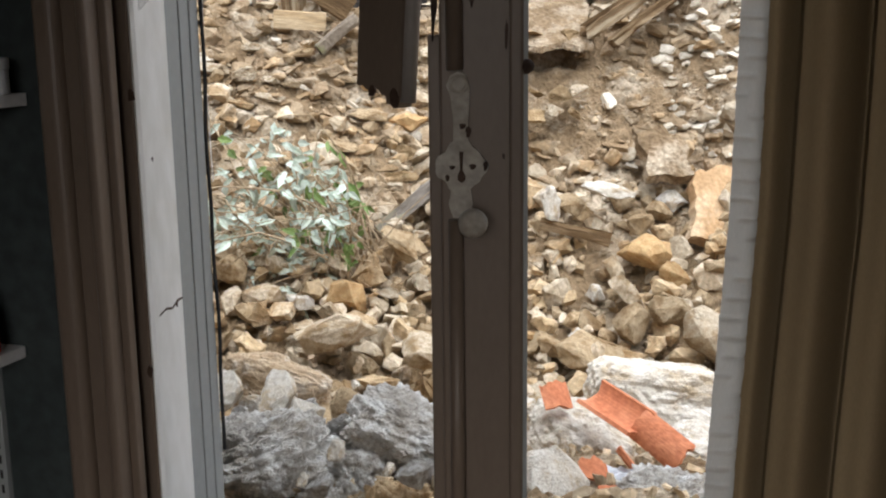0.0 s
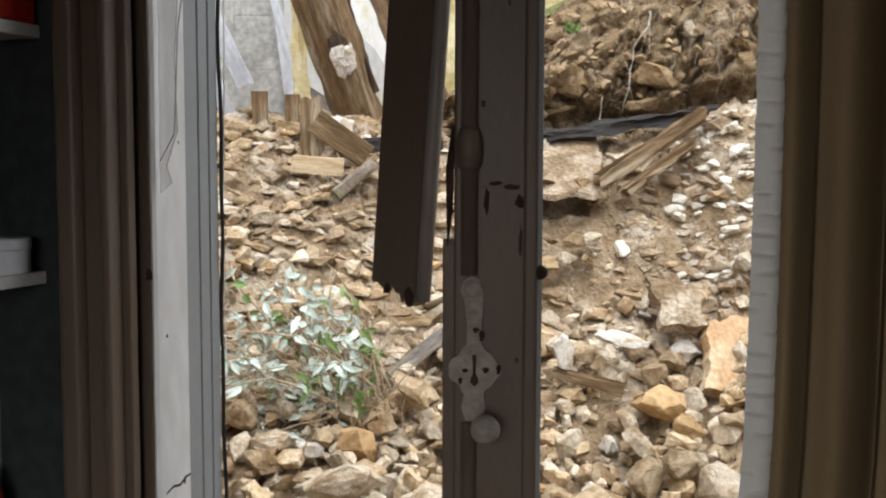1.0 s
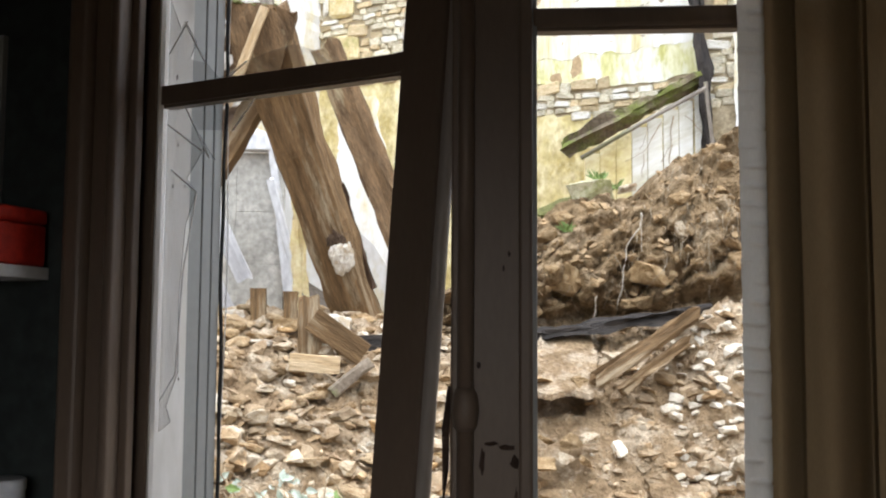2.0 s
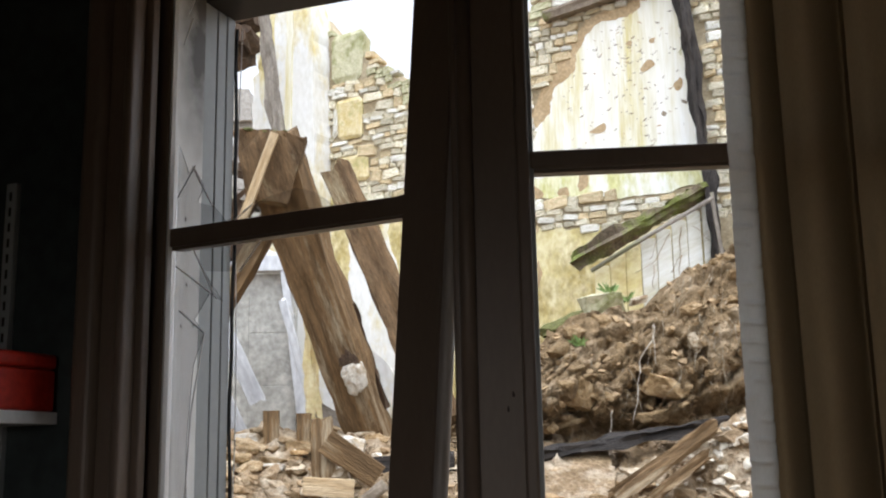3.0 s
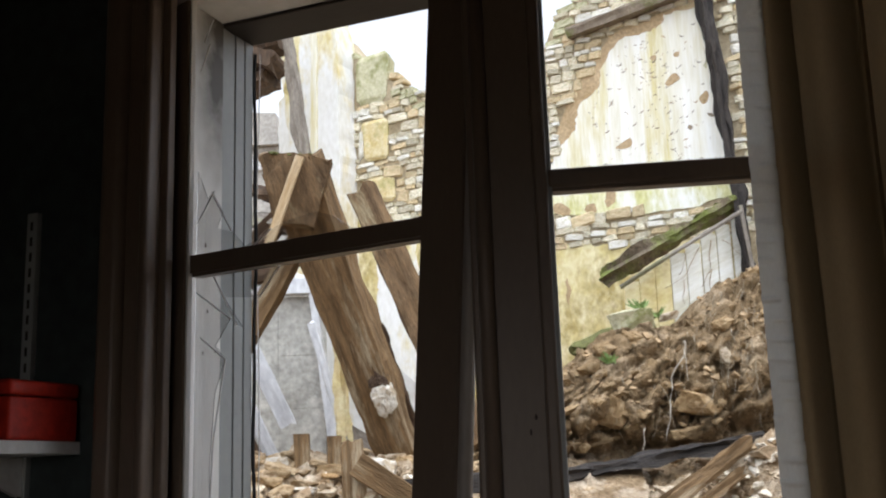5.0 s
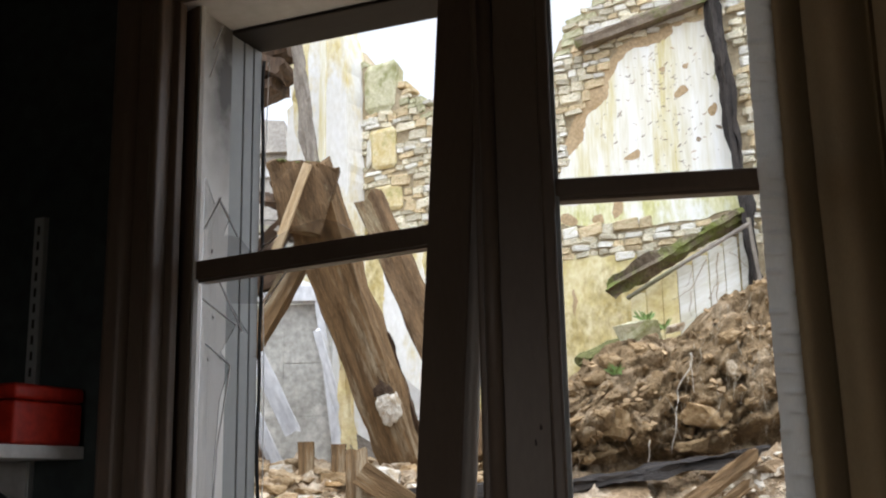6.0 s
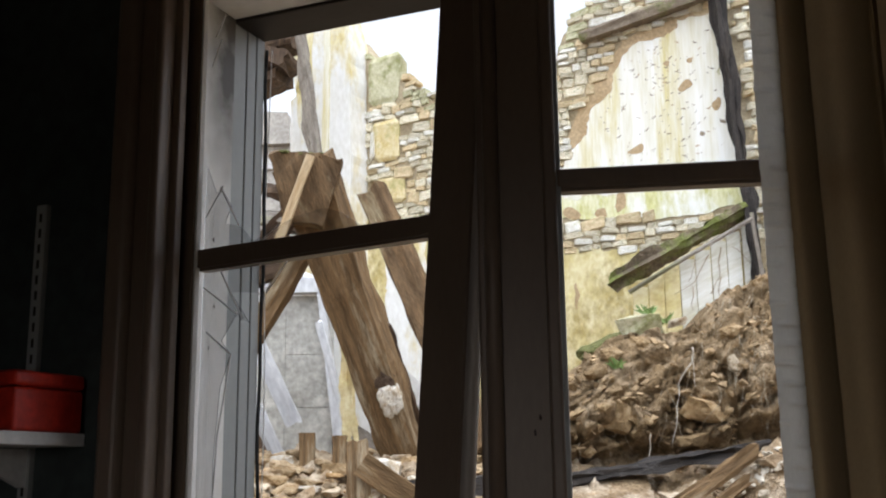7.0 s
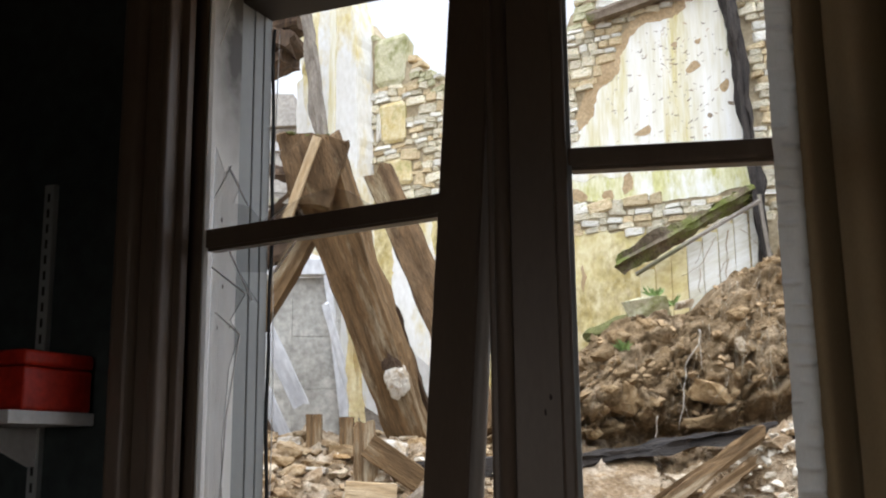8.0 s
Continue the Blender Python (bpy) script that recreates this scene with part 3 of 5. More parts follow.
part("top_rail", box(0.10, 0.70, -0.036, 0.0, 2.70, 2.745, 0.004), BROWN_PAINT, right_leaf)
part("bolt_rod", tube([(0.016, -0.044, 0.5), (0.016, -0.044, 1.24)], 0.011, sides=14), BROWN_PAINT, right_leaf, "painted bolt rod", True)
part("bolt_rod", tube([(0.016, -0.044, 1.452), (0.016, -0.044, 2.69)], 0.012, sides=14), BROWN_PAINT, right_leaf, "painted bolt rod", True)
part("collar", lathe([(0.012, -0.03), (0.017, -0.024), (0.020, 0.0), (0.017, 0.022), (0.0125, 0.03)]), BROWN_PAINT, right_leaf, "swollen rod collar", True, pose(0.016, -0.044, 1.628))
# cast plate: ring head, neck, lobed body with the keyhole
pts = []
for k in range(48):
    a = 2 * math.pi * k / 48
    r = 0.034 + 0.0035 * math.cos(4 * a) + 0.0015 * math.cos(9 * a)
    pts.append((0.024 + r * math.cos(a), 1.316 + 1.08 * r * math.sin(a)))
body = part("lock_plate", plate(pts, -0.046, -0.036), CREAM, right_leaf, "chipped cream lock plate")
neck = [(0.013, 1.345), (0.035, 1.345), (0.033, 1.37), (0.036, 1.40), (0.037, 1.424), (0.031, 1.445), (0.020, 1.449), (0.010, 1.444), (0.004, 1.43), (0.010, 1.415), (0.014, 1.38)]
part("plate_neck", plate(neck[::-1], -0.047, -0.036), CREAM, body)
part("plate_foot", plate([(0.010, 1.285), (0.006, 1.262), (0.012, 1.243), (0.034, 1.243), (0.040, 1.262), (0.037, 1.285)], -0.045, -0.036), CREAM, body)
part("ring", tube([(0.022 + 0.011 * math.cos(2 * math.pi * k / 20), -0.048, 1.432 + 0.011 * math.sin(2 * math.pi * k / 20)) for k in range(21)], 0.0025), CREAM, body)
key = [(0.0215, 1.338), (0.0275, 1.338), (0.0262, 1.312), (0.030, 1.304), (0.030, 1.298), (0.0245, 1.293), (0.019, 1.298), (0.019, 1.304), (0.0225, 1.312)]
part("keyhole", plate(key, -0.0466, -0.044), RUST, body, "dark keyhole")
for dx, dz, w, h in ((-0.013, 0.002, 0.012, 0.006), (0.016, 0.003, 0.014, 0.008), (-0.020, -0.013, 0.009, 0.010), (0.034, 0.004, 0.010, 0.014), (0.010, 0.052, 0.012, 0.016), (0.002, 0.060, 0.014, 0.008)):
    pts = [(0.0245 + dx + w / 2 * math.cos(2 * math.pi * k / 9) * (0.7 + 0.3 * math.sin(k * 2.3)), 1.3135 + dz + h / 2 * math.sin(2 * math.pi * k / 9)) for k in range(9)]
    part("enamel_chip", plate(pts, -0.0480, -0.0455), RUST, body, "dark chip in the enamel")
knob = part("knob", lathe([(0.008, 0.0), (0.009, 0.050), (0.016, 0.056), (0.0205, 0.068), (0.0195, 0.079), (0.013, 0.088), (0.004, 0.091)], 28), CREAM, body, "cream turning knob", True, pose(0.043, -0.036, 1.246, 90))
part("screw", lathe([(0.009, 0.0), (0.010, 0.012), (0.006, 0.018), (0.002, 0.02)], 10), RUST, right_leaf, "rusty stub on the edge", at=pose(0.114, -0.03, 1.452, 60, 40, 0))
chips(right_leaf, [(0.040, 1.555, 0.010, 0.05), (0.052, 1.58, 0.03, 0.008), (0.075, 1.575, 0.03, 0.010), (0.087, 1.555, 0.018, 0.022), (0.088, 1.50, 0.006, 0.05), (0.035, 1.69, 0.008, 0.016), (0.084, 1.33, 0.006, 0.010), (0.078, 1.85, 0.006, 0.012), (0.07, 1.83, 0.004, 0.014)], -0.0366, 8)
part("splinter", plate([(-0.010, 1.66), (-0.018, 1.60), (-0.016, 1.49), (-0.009, 1.54), (-0.006, 1.66)][::-1], -0.034, -0.016), RUST, right_leaf, "dark wood splinter")

# cable along the outer frame
bm = tube([(-0.069 + 0.0022 * math.sin(z * 9.0) + 0.0016 * math.sin(z * 23), 0.122, z) for z in np.arange(0.6, 2.74, 0.03)], 0.0045, sides=6)
solo("cable", bm, RUBBER, "thin black cable running up the grey frame", "cable", at=MW)
bm = tube([(-0.064 + 0.004 * math.sin(z * 7.0 + 1), 0.127, z) for z in np.arange(1.2, 2.74, 0.03)], 0.0013, sides=5)
solo("cord", bm, SHELF_WHITE, "loose white cord hanging along the frame", "cord", at=MW)

# ---- the curtain ----
drape = thing("curtain", "gold-brown hanging curtain with a pale shirred edge", "curtain", at=pose(0, 1.38, 0))


def sheet(cols, zs, fn):
    bm = bmesh.new()
    grid = [[bm.verts.new(fn(c, z)) for c in cols] for z in zs]
    for r0, r1 in zip(grid, grid[1:]):
        for i in range(len(cols) - 1):
            bm.faces.new((r0[i], r0[i + 1], r1[i + 1], r1[i]))
    return bm


def edge_x(z):
    return 0.372 + 0.012 * max(0.0, (z - 0.9) / 1.6) - 0.022 * max(0.0, (1.25 - z) / 0.6) + 0.002 * math.sin(z * 5)


def edge_fn(c, z):
    k = z * 37 + 0.5 * fbm((z * 3, 0, 5), 2) + 0.12 * c
    cell, f = math.floor(k), k - math.floor(k)
    reach = 0.35 + 0.6 * abs(math.sin(cell * 12.9898))
    side = c if math.sin(cell * 4.1) > -0.2 else 1 - c
    tuck = 1 - math.exp(-((f - 0.5) / 0.07) ** 2) * max(0.0, min(1.0, (side - 1 + reach) * 6))
    return (edge_x(z) + c * (0.036 + 0.006 * max(0.0, 1.6 - z)) + 0.0012 * fbm((z * 30, 0, 0), 2), -0.009 * tuck * (0.5 + 0.5 * math.sin(math.pi * min(1, c))) + 0.004, z)


part("shirred_edge", sheet([i / 7 for i in range(8)], np.arange(0.0, 2.76, 0.003), edge_fn), CURTAIN_EDGE, drape, "pale gathered edge band", True)


def fold_fn(c, z):
    x = edge_x(z) + 0.032 + 0.006 * max(0.0, 1.6 - z) + c * 0.62
    sway = 0.6 * fbm((c * 3, z * 0.5, 2), 2)
    wave = c * 44 + sway + 0.7 * math.sin(c * 13) - 1.1
    deep = math.tanh(3.0 * math.sin(wave)) * (0.026 + 0.012 * math.sin(c * 9))
    y = -deep - 0.006 * math.sin(c * 120 + z * 0.8) - 0.012
    return (x + 0.016 * math.cos(wave) * min(1, c * 20), y * min(1, c * 30) + 0.004, z)


part("folds", sheet([i / 260 for i in range(261)], np.arange(0.0, 2.76, 0.06), fold_fn), CURTAIN, drape, "heavy gold-brown folds", True)

# ---- shelves beside the window ----
SHELVES = (0.885, 1.379, 1.836)
for z in SHELVES:
    sh = thing("wall_shelf", "white laminate wall shelf on slotted brackets", "shelf", "shelves beside the window", at=MW @ pose(0, 0, z))
    part("board", box(-1.15, -0.256 if z > 1 else -0.312, -0.41, -0.193, 0.0, 0.024, 0.002), SHELF_WHITE, sh)
    part("bracket", plate([(-0.41 + 0.02, -0.002), (-0.195, -0.002), (-0.195, -0.075), (-0.215, -0.075)], -0.006, 0.006), SHELF_WHITE, sh, at=pose(-0.392, 0, 0, 0, 0, 90))
rail = thing("shelf_rail", "pale slotted metal shelf rail on the wall", "shelf rail", at=MW)
part("upright", box(-0.405, -0.379, -0.204, -0.189, 0.35, 2.325, 0.002), GREY_METAL, rail)
bm = bmesh.new()
for i in range(60):
    box(-0.395, -0.389, -0.2048, -0.2035, 0.4 + i * 0.032, 0.418 + i * 0.032, bm=bm)
part("slots", bm, RUBBER, rail, "row of dark slots")
cash = thing("metal_box", "red enamelled metal box with a lid on the shelf", "box", at=MW @ pose(-0.380, -0.292, SHELVES[2] + 0.0245))
part("body", box(-0.125, 0.125, -0.088, 0.088, 0.0, 0.078, 0.006, seg=3), RED, cash)
part("lid", box(-0.127, 0.127, -0.090, 0.090, 0.0795, 0.108, 0.008, seg=3), RED, cash)
part("latch", box(-0.02, 0.02, -0.093, -0.088, 0.06, 0.088, 0.002), GREY_METAL, cash, "small metal latch")
tin = thing("tin", "round white lidded tin on the shelf", "tin", at=MW @ pose(-0.300, -0.262, SHELVES[1] + 0.0245))
part("body", lathe([(0.05, 0.0), (0.052, 0.003), (0.052, 0.044)], 40), TIN, tin, smooth=False)
part("lid", lathe([(0.054, 0.045), (0.054, 0.062), (0.052, 0.065), (0.01, 0.066)], 40), TIN, tin)
sprig = tube([(-0.36, -0.30, SHELVES[1] + 0.06), (-0.33, -0.31, SHELVES[1] + 0.12), (-0.30, -0.33, SHELVES[1] + 0.14), (-0.27, -0.36, SHELVES[1] + 0.135)], 0.002)
tube([(-0.345, -0.305, SHELVES[1] + 0.10), (-0.33, -0.29, SHELVES[1] + 0.16), (-0.315, -0.27, SHELVES[1] + 0.18)], 0.0018, sprig)
solo("dried_sprig", sprig, TWIG, "dried grass sprig lying over the white tin", "sprig", at=MW)
flask = thing("bottle", "small red bottle with a grey cap on the shelf", "bottle", at=MW @ pose(-0.345, -0.262, SHELVES[0] + 0.0245))
part("body", lathe([(0.024, 0.0), (0.026, 0.004), (0.026, 0.07), (0.02, 0.085), (0.011, 0.092)], 24), RED, flask, smooth=True)
part("cap", lathe([(0.012, 0.091), (0.012, 0.115), (0.010, 0.118)], 20), GREY_METAL, flask)

# ---- the ruined rear wall ----
MB = pose(-1.31, 10.18, 0, 0, 0, -28)   # x along the wall, y away, z up


def ragged(outline, step=0.06, amount=0.05, seed=0):
    pts = []
    for (x0, z0), (x1, z1) in zip(outline, outline[1:] + outline[:1]):
        n = max(1, int(math.hypot(x1 - x0, z1 - z0) / step))
        for i in range(n):
            f = i / n
            x, z = x0 + (x1 - x0) * f, z0 + (z1 - z0) * f
            pts.append((x + amount * fbm((x * 5 + seed, z * 5, 1), 4), z + amount * fbm((x * 5 + seed, z * 5, 7), 4)))
    return pts


def inside(poly, x, z):
    hit = False
    for (x0, z0), (x1, z1) in zip(poly, poly[1:] + poly[:1]):
        if (z0 > z) != (z1 > z) and x < x0 + (z - z0) / (z1 - z0) * (x1 - x0):
            hit = not hit
    return hit


TOP = [(-0.35, 6.4), (-0.04, 6.0), (0.25, 5.88), (0.35, 5.70), (0.65, 5.52), (0.81, 5.32), (1.2, 5.05), (1.6, 5.0), (1.95, 5.25), (2.11, 5.5), (2.2, 5.72), (2.43, 5.9), (2.66, 6.15), (3.0, 6.45), (4.6, 6.8)]
WALL = ([(-0.35, 0.5)] + TOP + [(4.6, 0.5)])[::-1]
rear = solo("wall_rear", plate(ragged(WALL, 0.1, 0.02), -0.042, 0.5), MORTAR, "ruined rubble stone wall with a broken top", "wall", kind="structure", at=MB)
UPPER = [(3.60, 5.60), (3.665, 5.06), (3.70, 4.4), (3.735, 4.16), (2.9, 4.17), (2.1, 4.15), (1.5, 4.2), (1.6, 4.42), (2.16, 4.48), (2.40, 4.80), (2.49, 4.97), (2.66, 5.12), (2.66, 5.22), (2.80, 5.41), (2.92, 5.45), (3.27, 5.51), (3.29, 5.60)]
BAND = [(3.735, 4.19), (3.77, 3.88), (3.18, 3.89), (2.68, 3.93), (2.14, 3.98), (1.5, 4.05), (1.6, 4.22), (2.1, 4.19), (2.9, 4.20)]
LOWER = [(3.74, 0.5), (3.74, 3.60), (3.16, 3.63), (2.66, 3.655), (2.13, 3.69), (1.5, 3.95), (1.2, 4.2), (0.3, 4.15), (-0.1, 4.4), (-0.35, 4.4), (-0.35, 0.5)]
COAT = [(3.45, 5.64), (3.40, 5.5), (2.95, 5.36), (2.72, 5.1), (2.55, 4.85), (2.36, 4.62), (2.21, 4.62), (2.24, 4.80), (2.34, 5.02), (2.52, 5.22), (2.66, 5.42), (2.76, 5.54)]
part("plaster_coat", plate(ragged(UPPER, 0.02, 0.07, 3), -0.055, 0.03), PLASTER, rear, "white plaster with yellow streaks and pits")
part("plaster_coat", plate(ragged(BAND, 0.03, 0.05, 7), -0.0515, 0.03), GREEN_PLASTER, rear, "white plaster greened by lichen")
for n, (x, z, w, h) in enumerate(((2.67, 4.06, 0.055, 0.10), (2.20, 4.03, 0.09, 0.05), (2.50, 3.99, 0.06, 0.05), (2.22, 3.30, 0.02, 0.12))):
    pts = [(x + w * math.cos(-a), z + h * math.sin(-a)) for a in [k * math.pi / 7 for k in range(14)]]
    part("bare_patch", plate(ragged(pts, 0.03, 0.06, 40 + n), -0.0535, -0.03), SCRATCH, rear, "brown bare patch where plaster fell off")
part("plaster_coat", plate(ragged(LOWER, 0.04, 0.08, 9), -0.05, 0.03), YELLOW_PLASTER, rear, "yellow plaster stained by lichen")
part("plaster_coat", plate(ragged([(0.22, 2.4), (0.20, 3.2), (0.28, 3.98), (0.46, 4.06), (0.66, 4.0), (0.84, 3.1), (0.86, 2.4)][::-1], 0.04, 0.08, 4), -0.056, -0.045), WHITEWASH, rear, "white patch of old limewash")
part("scratch_coat", plate(ragged(COAT, 0.05, 0.05, 5), -0.047, 0.03), SCRATCH, rear, "brown bare undercoat")
rnd = random.Random(31)


def fleck(x, z, w, bend, turn):
    """A crescent scar, as a hammer leaves in plaster."""
    arc = [-1 + k / 4 for k in range(9)]
    rim = [(w * f, bend * w * (1 - f * f)) for f in arc] + [(w * f, bend * w * (1 - f * f) - 0.42 * w * (1 - abs(f) ** 1.5)) for f in arc[-2:0:-1]]
    c, s_ = math.cos(turn), math.sin(turn)
    return [(x + a * c - b * s_, z + a * s_ + b * c) for a, b in rim][::-1]


for i in range(190):
    x, z = rnd.triangular(2.35, 3.66, 3.25), rnd.uniform(4.24, 5.45)
    if not inside(UPPER, x - 0.06, z) or not inside(UPPER, x + 0.03, z):
        continue
    w = rnd.choice((0.008, 0.011, 0.014, 0.018, 0.026))
    part("plaster_pit", plate(fleck(x, z, w, rnd.uniform(-0.5, 0.7), rnd.uniform(-0.7, 0.9)), -0.0575, -0.05), PITS if rnd.random() < 0.75 else SCRATCH, rear)
for n, (x, z, w, mat) in enumerate(((3.32, 4.984, 0.06, SCRATCH), (3.564, 4.783, 0.05, SCRATCH), (2.836, 4.495, 0.06, SCRATCH), (3.63, 5.075, 0.07, MOSSY_BLOCK), (3.36, 5.24, 0.035, SCRATCH), (3.15, 5.26, 0.03, SCRATCH), (3.62, 4.62, 0.03, PITS), (3.40, 4.55, 0.025, PITS))):
    pts = [(x + w * math.cos(-a), z + 0.75 * w * math.sin(-a)) for a in [k * math.pi / 7 for k in range(14)]]
    part("plaster_pit", plate(ragged(pts, 0.02, 0.05, 60 + n), -0.058, -0.05), mat, rear, "patch where the plaster broke off")
PIER = [(0.0, 3.6), (0.0, 4.4), (-0.03, 6.1), (-0.20, 6.75), (-0.88, 6.75), (-0.64, 5.1), (-0.60, 3.6)]
pier = solo("wall_pier", plate(ragged(PIER, 0.08, 0.02, 2), -0.32, 0.0), WHITEWASH, "leaning whitewashed end of a broken wall", "wall", kind="structure", at=MB)
part("corner_strip", plate(ragged([(-0.30, 3.6), (-0.26, 6.7), (-0.33, 6.7), (-0.37, 3.6)][::-1], 0.1, 0.012, 6), -0.345, -0.31), PLASTER, pier, "cream corner strip")
part("lichen_patch", plate(ragged([(-0.50, 5.5), (-0.48, 6.3), (-0.76, 6.28), (-0.70, 5.7)][::-1], 0.08, 0.06, 8), -0.328, -0.315), YELLOW_PLASTER, pier, "yellow lichen patch")
solo("wall_stub", plate(ragged([(-0.86, 3.5), (-0.74, 5.3), (-0.82, 5.9), (-1.05, 5.75), (-1.08, 3.5)], 0.1, 0.02, 4), 0.0, 0.2), WHITEWASH, "pale broken wall stub", "wall", kind="structure", at=MB)


def stone_block(name, seed, mat):
    """A roughly squared walling stone of unit size, with worn arrises."""
    rnd = random.Random(seed)
    bm = bmesh.new()
    bmesh.ops.create_cube(bm, size=1.0)
    for v in bm.verts:
        v.co += Vector((rnd.uniform(-0.10, 0.10), rnd.uniform(-0.08, 0.08), rnd.uniform(-0.13, 0.13)))
    bmesh.ops.bevel(bm, geom=bm.edges[:], offset=0.11, segments=1, affect="EDGES")
    return finish(bm, name, mat)


BLOCKS = [stone_block("stone", 60 + i, WALLSTONE) for i in range(9)]
OCHRE_BLOCKS = [stone_block("stone", 80 + i, WALL_OCHRE) for i in range(5)]
MOSSY_BLOCKS = [stone_block("stone", 97 + i, MOSSY_BLOCK) for i in range(3)]
WHITE_BLOCKS = [stone_block("stone", 90 + i, WALL_WHITE) for i in range(5)]
SPECIAL = [(0.20, 5.72, 0.40, 0.46, MOSSY_BLOCK), (0.24, 5.06, 0.31, 0.35, BLOCK), (0.27, 4.54, 0.39, 0.29, BLOCK), (0.44, 4.70, 0.20, 0.12, WALL_OCHRE), (0.07, 5.05, 0.06, 0.30, WALL_WHITE)]
for x, z, w, h, mat in SPECIAL:
    ob = new("stone", stone_block("stone", int(x * 100 + z * 10), mat))
    ob.parent, ob.matrix_basis = rear, pose(x, 0.0, z) @ Matrix.Diagonal((w, 0.15, h, 1))
rnd = random.Random(12)
z = 3.6
while z < 6.75:
    h = rnd.choice((0.04, 0.05, 0.06, 0.07, 0.085, 0.10))
    x = -0.3
    while x < 4.5:
        w = rnd.uniform(0.06, 0.18) * (1.25 if h > 0.08 else 1)
        cx, cz = x + w / 2, z + h / 2
        x += w + 0.008
        if not inside(WALL[::-1], cx, cz + 0.05) and not inside(WALL[::-1], cx, cz - 0.06):
            continue
        if inside(UPPER, cx, cz) or inside(BAND, cx, cz) or inside(LOWER, cx, cz + 0.02) or inside(COAT, cx, cz) or 3.70 < cx < 3.78:
            continue
        if cx < -0.05 and cz < 6.0:
            continue
        if any(abs(cx - s[0]) < s[2] / 2 + w * 0.35 and abs(cz - s[1]) < s[3] / 2 + h * 0.3 for s in SPECIAL):
            continue
        if 1.08 < cx < 1.9 or cz > 6.35 or cx > 4.1:
            continue
        ob = new("stone", rnd.choice(rnd.choices((BLOCKS, OCHRE_BLOCKS, WHITE_BLOCKS), (5, 2, 2.2))[0]) if inside(WALL[::-1], cx, cz + 0.14) or rnd.random() < 0.3 else rnd.choice(MOSSY_BLOCKS))
        ob.parent = rear
        ob.matrix_basis = pose(cx, rnd.uniform(-0.012, 0.006), cz + rnd.uniform(-0.01, 0.01), 0, rnd.uniform(-10, 10), rnd.uniform(-4, 4)) @ Matrix.Diagonal((w * 1.0, 0.125, h * rnd.uniform(0.9, 1.15), 1))
    z += h + 0.006


def timber(name, a, b, w, h, mat, label, category="beam", **kw):
    bm, m = beam(a, b, w, h, **kw)
    return solo(name, bm, mat, label, category, at=m)


def on_wall(x, y, z):
    return MB @ Vector((x, y, z))


timber("lintel", on_wall(2.40, -0.08, 5.62), on_wall(3.62, -0.08, 5.76), 0.10, 0.16, MOSS_WOOD, "mossy old timber lintel set in the wall", "lintel", seed=3)
timber("corner_post", on_wall(3.60, -0.14, 6.7), on_wall(3.88, -0.2, 2.6), 0.085, 0.11, CHARRED, "blackened leaning timber post at the wall corner", "post", seed=5, cuts=80, rough=0.035)
part("plaster_coat", plate(ragged([(3.60, 6.3), (3.66, 5.0), (3.72, 4.1), (3.69, 4.1), (3.64, 5.0), (3.53, 5.7), (3.52, 6.3)], 0.03, 0.05, 21), -0.075, 0.0), PLASTER, rear, "torn pale plaster edge beside the post")
part("plaster_coat", plate(ragged([(4.02, 0.5), (4.02, 4.4), (3.96, 5.6), (3.98, 6.5), (4.58, 6.7), (4.58, 0.5)][::-1], 0.08, 0.03, 11), -0.09, 0.03), WHITEWASH, rear, "pale plaster beside the corner")
timber("split_post", (-1.86, 9.0, 6.1), (-1.60, 8.95, 4.3), 0.10, 0.12, GREY_WOOD, "grey split timber post against the white pier", "post", seed=8, rough=0.03, cuts=40)
roof_piece = thing("roof_fragment", "dark rafter ends of a collapsed roof on a wall", "roof")
part("wall_stump", box(-3.2, -2.45, 9.3, 9.9, 0.5, 5.5, 0.02), WHITEWASH, roof_piece)
for i, (a, b, w) in enumerate((((-2.7, 9.6, 6.05), (-1.98, 9.4, 5.62), 0.11), ((-2.7, 9.5, 5.75), (-1.96, 9.5, 5.92), 0.13), ((-2.7, 9.7, 5.42), (-2.05, 9.5, 5.55), 0.12), ((-2.6, 9.4, 6.2), (-2.02, 9.4, 5.98), 0.10), ((-2.6, 9.6, 5.62), (-2.0, 9.5, 5.74), 0.16))):
    bm, m = beam(a, b, w, 0.3, rough=0.02, seed=20 + i, jag=0.06)
    bmesh.ops.transform(bm, matrix=m, verts=bm.verts)
    part("rafter", bm, DARK_OAK, roof_piece)
far = thing("far_house", "distant grey stone house gable", "house", at=pose(-4.6, 16, 0))
part("wall", box(-1.8, 1.22, 0, 4, 0, 7.0, 0.02), SLATE, far)
part("roof", plate([(-2.0, 7.0), (1.25, 7.0), (1.20, 7.52), (0.5, 7.56), (-2.0, 7.5)], -0.1, 4.1), SLATE, far)
part("shutter", box(0.7, 1.2, -0.05, 0.0, 6.6, 6.78, 0.01), WHITE_BOARD, far)

# ---- timbers of the fallen floors ----
main = thing("fallen_beam", "massive weathered oak beam leaning on the rubble", "beam")
bm, m = beam((-0.62, 7.42, 1.70), (-1.27, 6.56, 3.80), 0.255, 0.24, 0.02, 48, -12, 1.3, 1, 0.05)
main.matrix_world = m
part("timber", bm, OLD_OAK, main)
